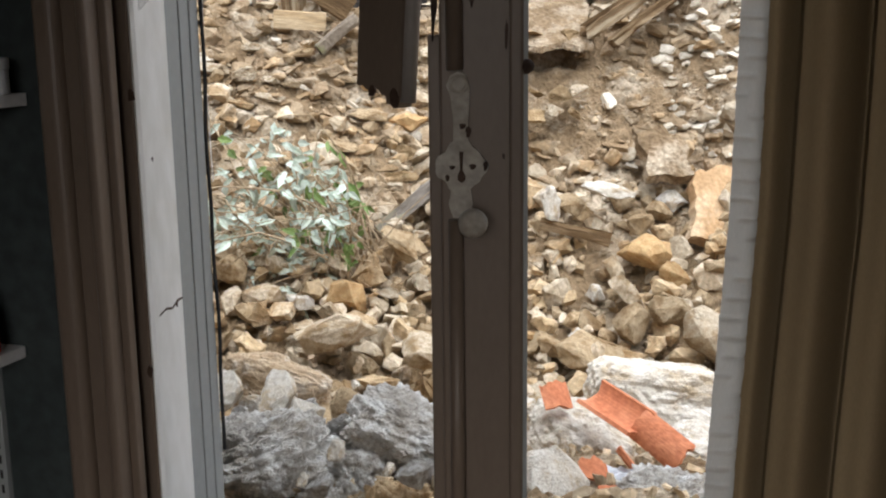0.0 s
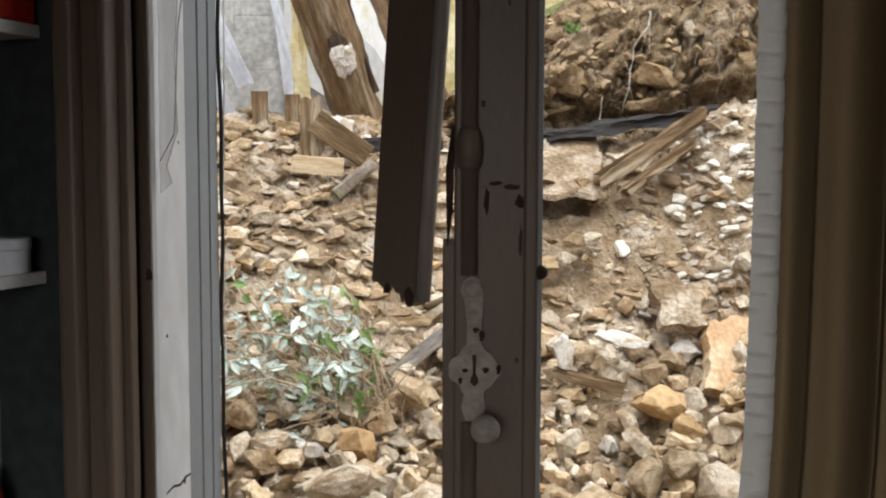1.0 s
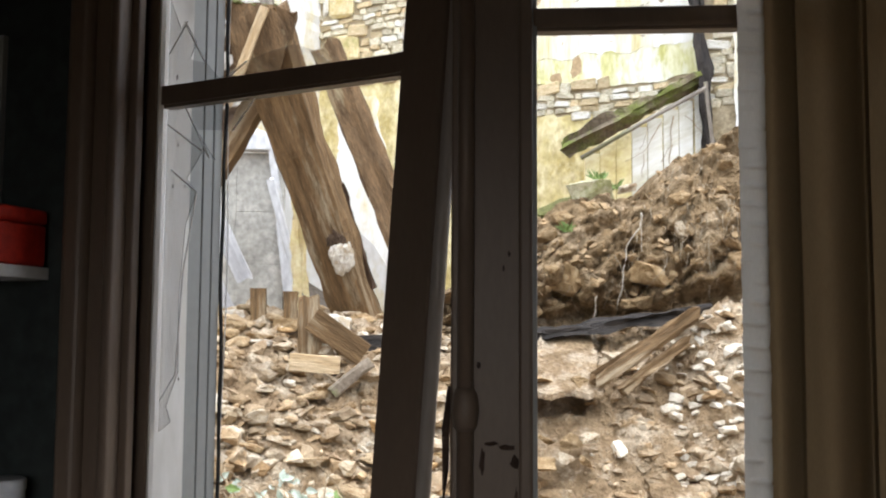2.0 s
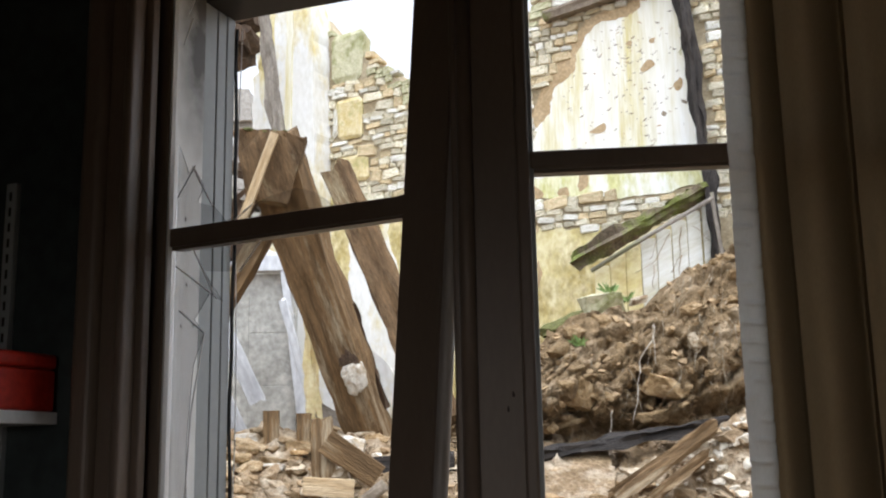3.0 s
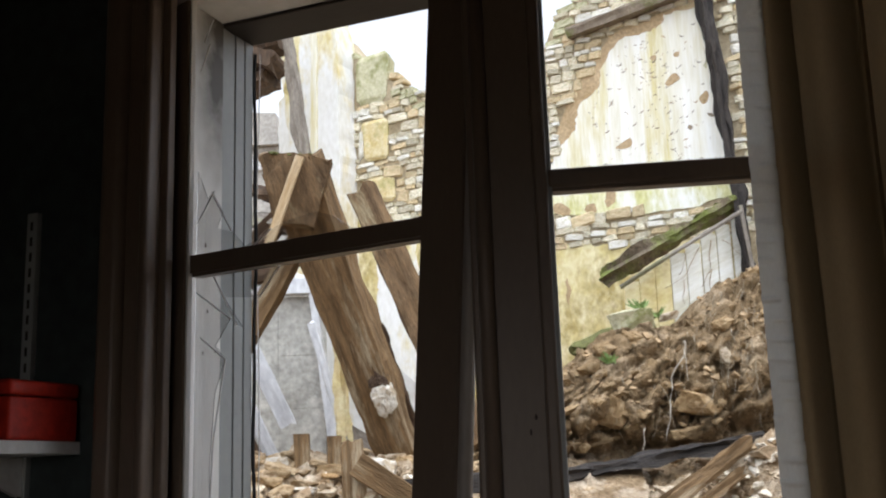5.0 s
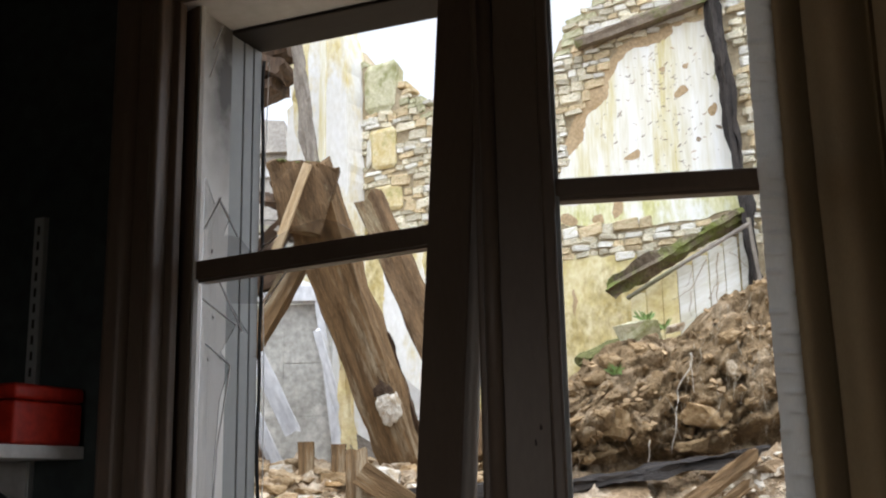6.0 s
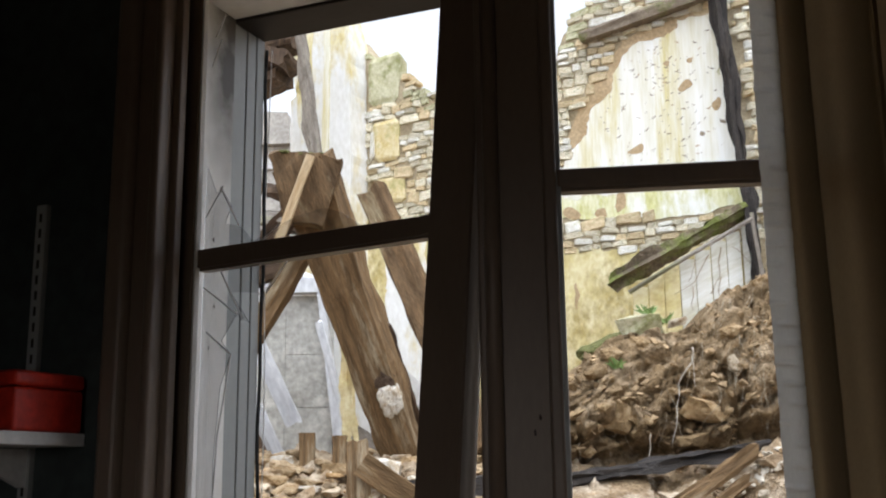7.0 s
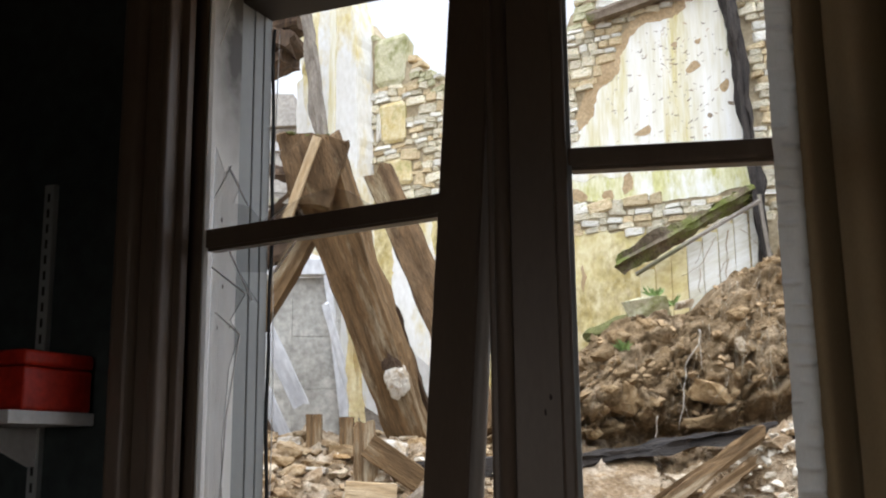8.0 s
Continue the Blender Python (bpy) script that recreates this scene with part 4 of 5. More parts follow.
head = plate([(-0.235, 0.0), (-0.215, -0.06), (-0.13, -0.42), (0.13, -0.44), (0.215, -0.05), (0.225, 0.0), (0.10, 0.012), (-0.02, 0.022), (-0.12, 0.035), (-0.19, 0.02)], -0.13, 0.10)
bmesh.ops.subdivide_edges(head, edges=head.edges[:], cuts=3, use_grid_fill=True)
bmesh.ops.triangulate(head, faces=head.faces[:])
for v in head.verts:
    v.co += Vector((0.02 * fbm(v.co * 6 + Vector((3, 0, 0)), 3), 0.02 * fbm(v.co * 7, 3), 0.03 * fbm(v.co * 9 + Vector((0, 5, 0)), 3)))
bmesh.ops.transform(head, matrix=m.inverted() @ pose(-1.225, 6.50, 3.80, 10, 4, 6), verts=head.verts)
part("head_block", head, HEAD_OAK, main, "notched dark block at the beam's rotten head")
top_z = (Vector((-0.62, 7.42, 1.70)) - Vector((-1.27, 6.56, 3.80))).length
mo = bmesh.new()
rnd = random.Random(2)
for i in range(26):
    bmesh.ops.create_icosphere(mo, subdivisions=1, radius=rnd.uniform(0.015, 0.035), matrix=pose(rnd.uniform(-0.17, 0.10), rnd.uniform(-0.14, 0.14), top_z + rnd.uniform(-0.03, 0.005)) @ Matrix.Diagonal((1.4, 1.4, 0.6, 1)))
for i in range(22):
    bmesh.ops.create_icosphere(mo, subdivisions=1, radius=rnd.uniform(0.010, 0.026), matrix=m.inverted() @ pose(-1.225, 6.50, 3.80, 10, 4, 6) @ pose(rnd.uniform(-0.19, 0.10), rnd.uniform(-0.12, 0.09), rnd.uniform(0.015, 0.035)) @ Matrix.Diagonal((1.6, 1.4, 0.6, 1)))
part("moss", mo, MOSS, main, "moss on the beam end")
timber("beam", (-1.02, 8.2, 4.02), (-0.12, 8.0, 1.85), 0.235, 0.2, HEAD_OAK, "brown leaning oak beam behind the largest one", seed=11, rough=0.026, jag=0.08)
timber("beam", (-1.28, 7.0, 3.42), (-2.02, 7.15, 2.2), 0.13, 0.16, OLD_OAK, "brown oak brace leaning under the big beam", seed=14)
timber("lath", (-1.405, 6.36, 3.16), (-1.18, 6.33, 3.77), 0.055, 0.03, PALE_WOOD, "pale sawn lath nailed across the beam head", "lath", seed=15, rough=0.003)
lump = crust_mesh("plaster_lump", 7, WHITE_STONE, 3.0, 1.1, 4)
ob = tagged(new("plaster_lump", lump), "white plaster lump stuck in the beam's rotten knot", "plaster")
ob.matrix_world = pose(-0.755, 7.02, 2.28, 20, -16, 10) @ Matrix.Diagonal((0.16, 0.08, 0.22, 1))
for i, (a, b, w, mat) in enumerate((((-1.72, 7.1, 3.30), (-1.35, 7.0, 3.62), 0.10, DARK_OAK), ((-1.80, 7.2, 3.62), (-1.42, 7.0, 3.50), 0.08, GREY_WOOD), ((-1.75, 7.1, 3.12), (-1.38, 7.05, 3.28), 0.12, DARK_OAK), ((-1.70, 7.2, 3.80), (-1.40, 7.0, 3.68), 0.07, DARK_OAK))):
    timber("broken_timber", a, b, w, 0.12, mat, "short broken timber wedged behind the beam head", "timber", seed=90 + i, rough=0.03, jag=0.08)
ob = tagged(new("rot_hollow", crust_mesh("rot_hollow", 9, DARK_OAK, 2.2, 1.3, 4)), "dark rotten hollow in the beam above the plaster", "wood rot")
ob.matrix_world = pose(-0.785, 7.01, 2.40, 20, -16, 10) @ Matrix.Diagonal((0.14, 0.09, 0.20, 1))
timber("bark_strip", (-0.80, 7.08, 2.78), (-0.585, 7.36, 2.08), 0.05, 0.05, DARK_OAK, "dark torn bark strip along the beam", "bark", seed=16, rough=0.03)

# the doorway with its pale panelled door
door = thing("door_1", "grey-white boarded door in a white casing amid the ruin", "door", kind="structure", at=pose(-1.66, 8.3, 1.7, 0, 0, 4))
part("leaf", box(-0.30, 0.30, 0.03, 0.07, 0.0, 1.52, 0.004), GREY_DOOR, door)
for x0, x1, z0, z1 in ((-0.298, -0.083, 0.02, 0.92), (-0.298, -0.083, 0.926, 1.51), (-0.079, 0.298, 0.02, 0.62), (-0.079, 0.298, 0.626, 1.04), (-0.079, 0.298, 1.046, 1.51)):
    part("panel", box(x0, x1, 0.024, 0.032, z0, z1, 0.002), GREY_DOOR, door)
part("head_casing", box(-0.36, 0.20, -0.06, 0.06, 1.53, 1.66, 0.008), WHITE_BOARD, door, "white head casing")
bm = plate([(0.17, 1.54), (0.22, 1.54), (0.46, 0.0), (0.36, 0.0)][::-1], -0.05, 0.05)
part("jamb_casing", bm, WHITE_BOARD, door, "white casing leaning askew")
solo("plaster_rubble", plate(ragged([(-0.36, 1.66), (-0.2, 1.72), (0.0, 1.74), (0.2, 1.67)][::-1], 0.04, 0.02, 3), -0.03, 0.06), WHITEWASH, "white plaster crumbs on the door casing", "plaster", at=pose(-1.66, 8.3, 1.7, 0, 0, 4))
solo("wall_stub", plate(ragged([(-2.6, 1.2), (-2.6, 3.0), (-2.1, 3.3), (-1.4, 3.1), (-1.2, 2.9), (-0.75, 2.6), (-0.45, 2.2), (-0.4, 1.2)], 0.1, 0.05, 7), 8.62, 8.85), WHITEWASH, "broken whitewashed partition", "wall", kind="structure")
for i, (a, b, w, mat, lab) in enumerate((
        ((-1.98, 7.75, 3.05), (-1.56, 7.8, 2.18), 0.12, WHITE_BOARD, "white painted board leaning on the rubble"),
        ((-2.05, 7.7, 2.75), (-1.62, 7.75, 1.85), 0.10, WHITE_BOARD, "white painted board leaning on the rubble"),
        ((-2.05, 7.6, 2.5), (-1.66, 7.65, 1.75), 0.10, DARK_OAK, "dark brown board leaning on the rubble"),
        ((-1.42, 8.0, 2.95), (-1.10, 8.0, 1.85), 0.055, WHITE_BOARD, "white painted board leaning on the rubble"),
        ((-1.12, 8.1, 2.75), (-0.72, 8.1, 1.85), 0.08, WHITE_BOARD, "white painted board leaning on the rubble"),
        ((-1.00, 8.0, 2.45), (-0.80, 8.0, 1.85), 0.05, GREY_DOOR, "grey broken batten leaning on the rubble"),
        ((-1.12, 7.7, 2.12), (-0.62, 7.6, 1.82), 0.10, GREY_WOOD, "grey plank lying on the rubble"))):
    timber("board", a, b, w, 0.025, mat, lab, "board", seed=30 + i, rough=0.004, jag=0.05)
timber("yellow_pole", (-1.17, 7.7, 2.85), (-1.09, 7.7, 1.80), 0.075, 0.06, BLOCK, "cream-yellow splintered pole standing in the rubble", "pole", seed=41, rough=0.03, cuts=40)
for x, z in ((-1.30, 2.07), (-1.09, 2.05)):
    timber("post_stump", (x, 7.0, 1.6), (x, 7.0, z), 0.08, 0.08, OLD_OAK, "short brown sawn post stump", "stump", seed=int(z * 100))
timber("beam_end", (-0.88, 6.45, 1.62), (-0.90, 6.5, 1.98), 0.12, 0.10, OLD_OAK, "upright brown stub of a broken beam", seed=44, jag=0.05)
timber("board", (-0.86, 6.36, 1.86), (-0.55, 6.42, 1.64), 0.14, 0.03, OLD_OAK, "brown broken board on the rubble", "board", seed=45, rough=0.005)
timber("board", (-0.98, 6.28, 1.60), (-0.68, 6.30, 1.58), 0.10, 0.03, PALE_WOOD, "pale broken board on the rubble", "board", seed=47, rough=0.005)
timber("mossy_log", (-0.72, 6.22, 1.42), (-0.50, 6.30, 1.60), 0.06, 0.06, MOSS_WOOD, "green mossy log on the rubble", "log", seed=48)
timber("beam", (-0.62, 6.6, 1.70), (-0.1, 6.65, 1.72), 0.11, 0.1, CHARRED, "dark charred beam lying in the rubble", seed=49)
timber("beam", (0.20, 6.68, 1.72), (1.62, 6.70, 1.93), 0.07, 0.09, CHARRED, "dark rotten beam lying below the earth bank", seed=50, rough=0.035, cuts=60)
timber("plank", (0.84, 6.28, 1.50), (1.46, 6.42, 1.90), 0.075, 0.05, OLD_OAK, "splintered brown plank on the slope", "plank", seed=51, rough=0.02, cuts=40, jag=0.10)
timber("plank", (0.98, 6.25, 1.44), (1.40, 6.36, 1.74), 0.06, 0.05, OLD_OAK, "brown splintered plank on the slope", "plank", seed=52, rough=0.02, jag=0.08)
timber("log", (-0.36, 5.55, 0.47), (0.0, 5.75, 0.74), 0.075, 0.075, GREY_WOOD, "grey-brown bare log in the rubble", "log", seed=53)
timber("stick", (0.50, 5.50, 0.52), (0.86, 5.42, 0.44), 0.06, 0.03, OLD_OAK, "brown broken stick on the stones", "stick", seed=54)

# ---- lean-to roof against the rear wall ----
shed = thing("lean_to", "collapsed lean-to with a mossy roof edge and white boards", "shed")
bm, m = beam((0.84, 8.2, 3.235), (1.95, 8.25, 3.80), 0.05, 0.14, 0.045, 60, -25, 1.25, 60, 0.08)
shed.matrix_world = m
inv = m.inverted()
part("roof_edge", bm, MOSSY_ROOF, shed, "rotten mossy roof edge")
rnd = random.Random(5)
bm = sheet([i / 60 for i in range(61)], [k / 8 for k in range(9)], lambda c, v: (-0.030 - 0.05 * max(0, fbm((c * 14, v * 3, 8), 4) + 0.15), -0.066 + 0.132 * v, 0.32 + 0.86 * c))
part("moss", bm, MOSS, shed, "green moss cushion", True)
bm = tube([(0.96, 8.0, 3.13), (1.4, 8.0, 3.39), (1.92, 8.0, 3.68)], 0.017, sides=10)
bmesh.ops.transform(bm, matrix=inv, verts=bm.verts)
part("pole", bm, GREY_WOOD, shed, "pale round pole", True)
for i in range(8):
    x = 1.02 + i * 0.125
    zt = 3.10 + (x - 0.96) * 0.57
    bm = box(x, x + 0.108 + 0.012 * rnd.random(), 8.27, 8.295, 2.3, zt + 0.08, 0.004)
    bmesh.ops.transform(bm, matrix=inv, verts=bm.verts)
    part("board", bm, YELLOW_PLASTER if i < 3 else SHED_BOARD, shed, "greenish weathered board" if i < 3 else "white painted board")
rnd = random.Random(19)
for i in range(7):
    x, z = rnd.uniform(1.35, 1.9), rnd.uniform(3.2, 3.6)
    pts = [(x, 8.255, z)]
    dx = rnd.uniform(-0.03, 0.03)
    for k in range(rnd.randint(5, 9)):
        dx += rnd.uniform(-0.018, 0.018)
        pts.append((pts[-1][0] + dx, 8.25 + rnd.uniform(-0.01, 0.0), pts[-1][2] - rnd.uniform(0.02, 0.06)))
    solo("creeper", tube(pts, rnd.choice((0.003, 0.004, 0.005)), end=0.5, sides=5), TWIG, "dry creeper stem hanging over the boards", "creeper", "creepers on the boards", smooth=True)
timber("thin_post", (1.94, 8.1, 3.75), (2.02, 8.1, 2.9), 0.025, 0.025, GREY_WOOD, "thin grey stick by the lean-to", "stick", seed=62, rough=0.004)

# ---- earth bank ----
CREST = [(-0.4, 1.75), (0.1, 2.1), (0.4, 2.42), (0.59, 2.56), (0.83, 2.66), (1.23, 2.73), (1.35, 2.81), (1.52, 2.98), (1.85, 3.14), (2.8, 3.4)]


def bank_point(x, v):
    zc = float(np.interp(x, [c[0] for c in CREST], [c[1] for c in CREST]))
    if v <= 1:
        y = float(np.interp(v, (0, 0.17, 0.28, 0.36, 0.5, 0.75, 1), (6.80, 6.98, 7.10, 6.98, 6.91, 7.04, 7.40)))
        z = 1.60 + (zc - 1.60) * v
        p = Vector((x * 2.6 + 0.3 * fbm((x * 3, v * 3, 1), 2), v * 2.9 + 0.3 * fbm((x * 3, v * 3, 6), 2), 0.7))
        cut, spots = noise.voronoi(p)
        cut2, spots2 = noise.voronoi(p * 2.7)
        chunk = 0.20 * noise.noise(spots[0] * 3.1) + 0.07 * min(1, (cut[1] - cut[0]) * 5) + 0.12 * noise.noise(spots2[0] * 4.7) + 0.045 * min(1, (cut2[1] - cut2[0]) * 5)
        k = min(1, max(0.12, (v - 0.2) * 6))
        d = k * chunk + 0.08 * fbm((x * 1.7, v * 2, 0), 3) + 0.04 * fbm((x * 9, v * 10, 2), 4) + 0.035 * abs(fbm((x * 22, v * 24, 2), 3))
        y -= d
        z += 0.35 * d * v
    else:
        f = v - 1
        y = 7.43 + 2.4 * f
        z = zc + 0.05 * f + 0.05 * fbm((x * 4, v * 7, 9), 4) * min(1, f * 10 + 0.4)
    return (x, y, z)


def bank_face():
    bm = sheet(list(np.arange(-0.4, 2.8, 0.016)), list(np.arange(0.0, 1.0, 0.0125)) + [1.0, 1.02, 1.05, 1.1, 1.2, 1.4, 1.7, 2.0], bank_point)
    return bm


bank = solo("earth_bank", bank_face(), BANK, "crumbling brown earth bank full of roots", "earth bank", kind="structure", smooth=True)
rnd = random.Random(77)
for i in range(170):
    side = i % 4 > 0
    x = rnd.uniform(1.34, 1.95) if side else rnd.uniform(0.45, 1.35)
    v = rnd.uniform(0.40, 0.98)
    p = Vector(bank_point(x, v)) + Vector((0, -0.02, 0.01))
    pts = [p]
    step = Vector((rnd.uniform(-0.5, 0.5), -0.08, -1)).normalized()
    for k in range(rnd.randint(4, 9 if side else 7)):
        step = (step + Vector((rnd.uniform(-0.8, 0.8), rnd.uniform(-0.2, 0.14), -0.35))).normalized()
        pts.append(pts[-1] + step * 0.036)
    solo("root", tube(pts, rnd.choice((0.001, 0.0013, 0.0016, 0.002, 0.0026)), end=0.4, sides=5), ROOT, "thin bare root hanging from the earth bank", "root", "roots of the bank", smooth=True)
BLEACHED = material("bleached_root", (0.36, 0.31, 0.24), (0.52, 0.46, 0.37), 20, 0.9, 0.4)
for way, r in (([(1.19, 2.56), (1.18, 2.46), (1.105, 2.325), (1.078, 2.147), (1.035, 1.935)], 0.0065), ([(1.185, 2.48), (1.195, 2.41), (1.208, 2.31)], 0.005), ([(0.90, 2.02), (0.885, 1.86), (0.91, 1.70)], 0.004)):
    fine = [Vector((np.interp(f, range(len(way)), [p[0] for p in way]), 0, np.interp(f, range(len(way)), [p[1] for p in way]))) for f in np.arange(0, len(way) - 1 + 1e-6, 0.2)]
    bent = [(p.x + 0.022 * fbm((p.z * 7, r * 900, 1), 3), 6.76 + 0.05 * fbm((p.z * 5, 2, r * 700), 2), p.z) for p in fine]
    solo("root", tube(bent, r, end=0.45, sides=7), BLEACHED, "thick pale crooked root hanging down the earth bank", "root", "roots of the bank", smooth=True)

# ---- stones ----
EARTHY = material("earth_caked_stone", (0.22, 0.14, 0.065), (0.36, 0.25, 0.13), 6, 0.95, 0.9, 40, (0.42, 0.31, 0.18), 0.3, rand=0.25)
KINDS = {"ochre": OCHRE, "pale": PALE, "white": WHITE_STONE, "grey": GREY_STONE, "rust": RUST_STONE, "earthy": EARTHY}
LABELS = {"ochre": "ochre limestone rubble stone", "pale": "pale dusty limestone rubble stone", "white": "white broken limestone lump", "grey": "grey stone crusted with old mortar", "rust": "rust-brown stained rubble stone", "earthy": "earth-caked brown stone"}
ROCKS = {k: [rock_mesh("stone", 100 + 17 * i + j * 5, m, 0.62 + 0.1 * (i % 3), 14 + i % 5, 2, 0.35 + 0.1 * (i % 4)) for i in range(7)] for j, (k, m) in enumerate(KINDS.items())}


def stone(kind, x, y, z, size, turn=(0, 0, 0), squash=(1, 1, 1), label="", group="rubble stones", rnd=random):
    ob = new("stone", rnd.choice(ROCKS[kind]))
    ob.matrix_world = pose(x, y, z, *turn) @ Matrix.Diagonal((size * squash[0], size * squash[1], size * squash[2], 1))
    return tagged(ob, label or LABELS[kind] + " in the heap", "stone", group)


rnd = random.Random(5)
CRUST = [crust_mesh("stone", 500 + i, m, 3.0, 1.0, 6) for i, m in enumerate((GREY_STONE, GREY_STONE, GREY_STONE, PALE, OCHRE))]
CRUST_TAN = crust_mesh("stone", 540, TAN, 5.0, 0.7)
CRUST_WHITE = [crust_mesh("stone", 520 + i, WHITE_STONE, 5.0 - 2 * i, 0.55) for i in range(2)]
BIG = [("white", -0.77, 6.42, 1.33, 0.24, (20, 10, 30), (1, 1, 1)), ("white", -0.74, 6.58, 1.82, 0.26, (5, 0, 10), (1, 0.8, 1)),
       ("rust", 1.04, 5.30, 0.40, 0.27, (10, 8, 20), (1.1, 1, 0.9)),
       ("white", 0.56, 5.50, 0.62, 0.22, (0, 75, 0), (1, 0.8, 0.6)), ("white", 0.86, 5.55, 0.68, 0.24, (5, 5, 10), (1.3, 0.8, 0.6)),
       ("pale", 1.22, 4.75, 0.12, 0.36, (10, 40, 40), (1, 0.8, 0.8)), ("ochre", 0.70, 4.75, 0.02, 0.36, (20, 10, 0), (1.2, 0.8, 0.7)),
              ("ochre", -0.36, 3.22, 0.28, 0.22, (25, 20, 60), (1.2, 1, 0.6)),
       ("white", 0.30, 2.80, 0.27, 0.25, (40, 14, 12), (1.0, 1.1, 0.75)), ("ochre", -0.24, 5.25, 0.46, 0.25, (30, 20, 10), (1, 1, 0.9)),
       ("ochre", 1.10, 5.0, 0.16, 0.28, (25, 30, 50), (1, 0.8, 0.9)), ("ochre", 0.90, 4.95, 0.12, 0.28, (30, -20, 80), (1, 0.8, 0.9)),
       ("pale", 0.94, 5.12, 0.26, 0.28, (10, -20, 120), (1, 0.9, 0.9)), ("pale", -0.10, 4.55, 0.10, 0.26, (10, -20, 120), (1, 0.9, 0.9)),
       ("pale", -0.52, 4.62, 0.18, 0.32, (10, 20, 160), (1.2, 0.9, 0.7)), ("ochre", -0.30, 4.3, 0.05, 0.24, (0, 10, 70), (1.2, 0.8, 0.5)),
       ("earthy", 0.73, 6.90, 2.15, 0.30, (0, 20, 20), (0.9, 0.9, 1.3)), ("pale", 1.46, 6.84, 2.46, 0.15, (40, 60, 20), (1, 0.7, 0.8)),
       ("earthy", 1.27, 6.86, 2.17, 0.31, (0, 10, 20), (1.2, 0.8, 0.8)), ("earthy", 1.22, 6.95, 2.00, 0.30, (0, -6, 40), (1.3, 0.8, 0.6)), ("pale", 1.2, 7.38, 2.80, 0.16, (0, -18, 20), (1.2, 0.8, 0.7)),
       ("pale", 1.15, 7.5, 2.74, 0.22, (10, 10, 70), (1, 0.8, 0.6)), ("earthy", 1.30, 7.0, 2.30, 0.26, (20, 0, 0), (1.2, 0.7, 0.7)),
       ("earthy", 0.62, 7.15, 2.40, 0.2, (20, 0, 50), (1.2, 0.7, 0.7)), ("earthy", 0.56, 6.42, 1.49, 0.34, (3, 8, 5), (1.0, 1.0, 0.3)), ("earthy", 0.76, 6.40, 1.50, 0.28, (6, -8, 50), (1.0, 1.0, 0.36)),
       ("earthy", 0.50, 6.04, 1.04, 0.16, (30, 10, 5), (1.2, 1, 0.6)), ("pale", 0.63, 6.07, 1.07, 0.12, (30, 0, 40), (1.2, 1, 0.6)), ("earthy", 0.74, 6.05, 1.05, 0.17, (35, 10, 80), (1.2, 1, 0.5)), ("earthy", 0.66, 6.13, 1.16, 0.15, (30, -10, 20), (1.3, 1, 0.5)), ("earthy", 0.52, 6.14, 1.17, 0.12, (20, 20, 60), (1.2, 1, 0.6)), ("pale", 0.78, 6.15, 1.18, 0.10, (30, 0, 10), (1.2, 1, 0.7))]
LUMPS = [(-0.53, 2.74, 0.33, 0.36, (8, -16, 20), (1.15, 0.8, 0.80), 0), (-0.63, 2.66, 0.27, 0.22, (30, 20, 60), (1, 0.8, 0.9), 3), (-0.70, 2.48, 0.27, 0.15, (0, 10, 40), (1.2, 1, 0.8), 3),
         (-0.48, 2.46, 0.25, 0.17, (0, 12, 40), (1.3, 1, 0.7), 1), (-0.33, 2.60, 0.25, 0.17, (10, 0, 70), (1, 1, 0.8), 2), (-0.14, 2.88, 0.38, 0.25, (20, 20, 10), (1.2, 1, 0.8), 0),
         (-0.12, 2.56, 0.24, 0.26, (0, 30, 70), (1, 1, 0.95), 4), (-0.26, 2.75, 0.30, 0.16, (10, 30, 110), (1, 1, 0.8), 2), (-0.36, 2.44, 0.24, 0.14, (40, 30, 10), (1, 1, 0.8), 1),
         (0.60, 2.72, 0.22, 0.24, (10, 0, 30), (1.2, 1, 0.7), 0), (0.78, 2.74, 0.20, 0.20, (10, 0, 30), (1, 1, 0.8), 2), (0.08, 2.6, 0.26, 0.2, (10, 30, 10), (1, 1, 0.8), 1)]
CRUST_LABELS = ("grey lump of stone crusted with crumbling mortar",) * 3 + ("brown stone caked with dust and mortar",) * 2
for x, y, z, size, turn, squash, n in LUMPS:
    ob = stone("grey", x, y, z, size, turn, squash, CRUST_LABELS[n], rnd=rnd)
    ob.data = CRUST[n]
for x, y, z, size, turn, squash in ((-0.63, 3.32, 0.40, 0.20, (-12, 8, 20), (1.0, 0.7, 0.85)), (-0.53, 3.28, 0.38, 0.27, (-10, 14, -8), (1.1, 0.6, 0.62))):
    ob = stone("ochre", x, y, z, size, turn, squash, "tan broken block with a scooped brown face", rnd=rnd)
    ob.data = CRUST_TAN
for i in range(34):
    x, y = rnd.uniform(-0.72, 0.12), rnd.uniform(2.42, 3.15)
    size = rnd.choice((0.04, 0.05, 0.07, 0.09, 0.12))
    ob = stone(rnd.choice(("grey", "white", "pale", "grey")), x, y, ground_height(x, y) + 0.05 + 0.3 * size, size, (rnd.uniform(-40, 40), rnd.uniform(-40, 40), rnd.uniform(0, 360)), (1, 0.85, 0.8), rnd=rnd)
    if i % 3 == 0:
        ob.data = CRUST[i % 3]
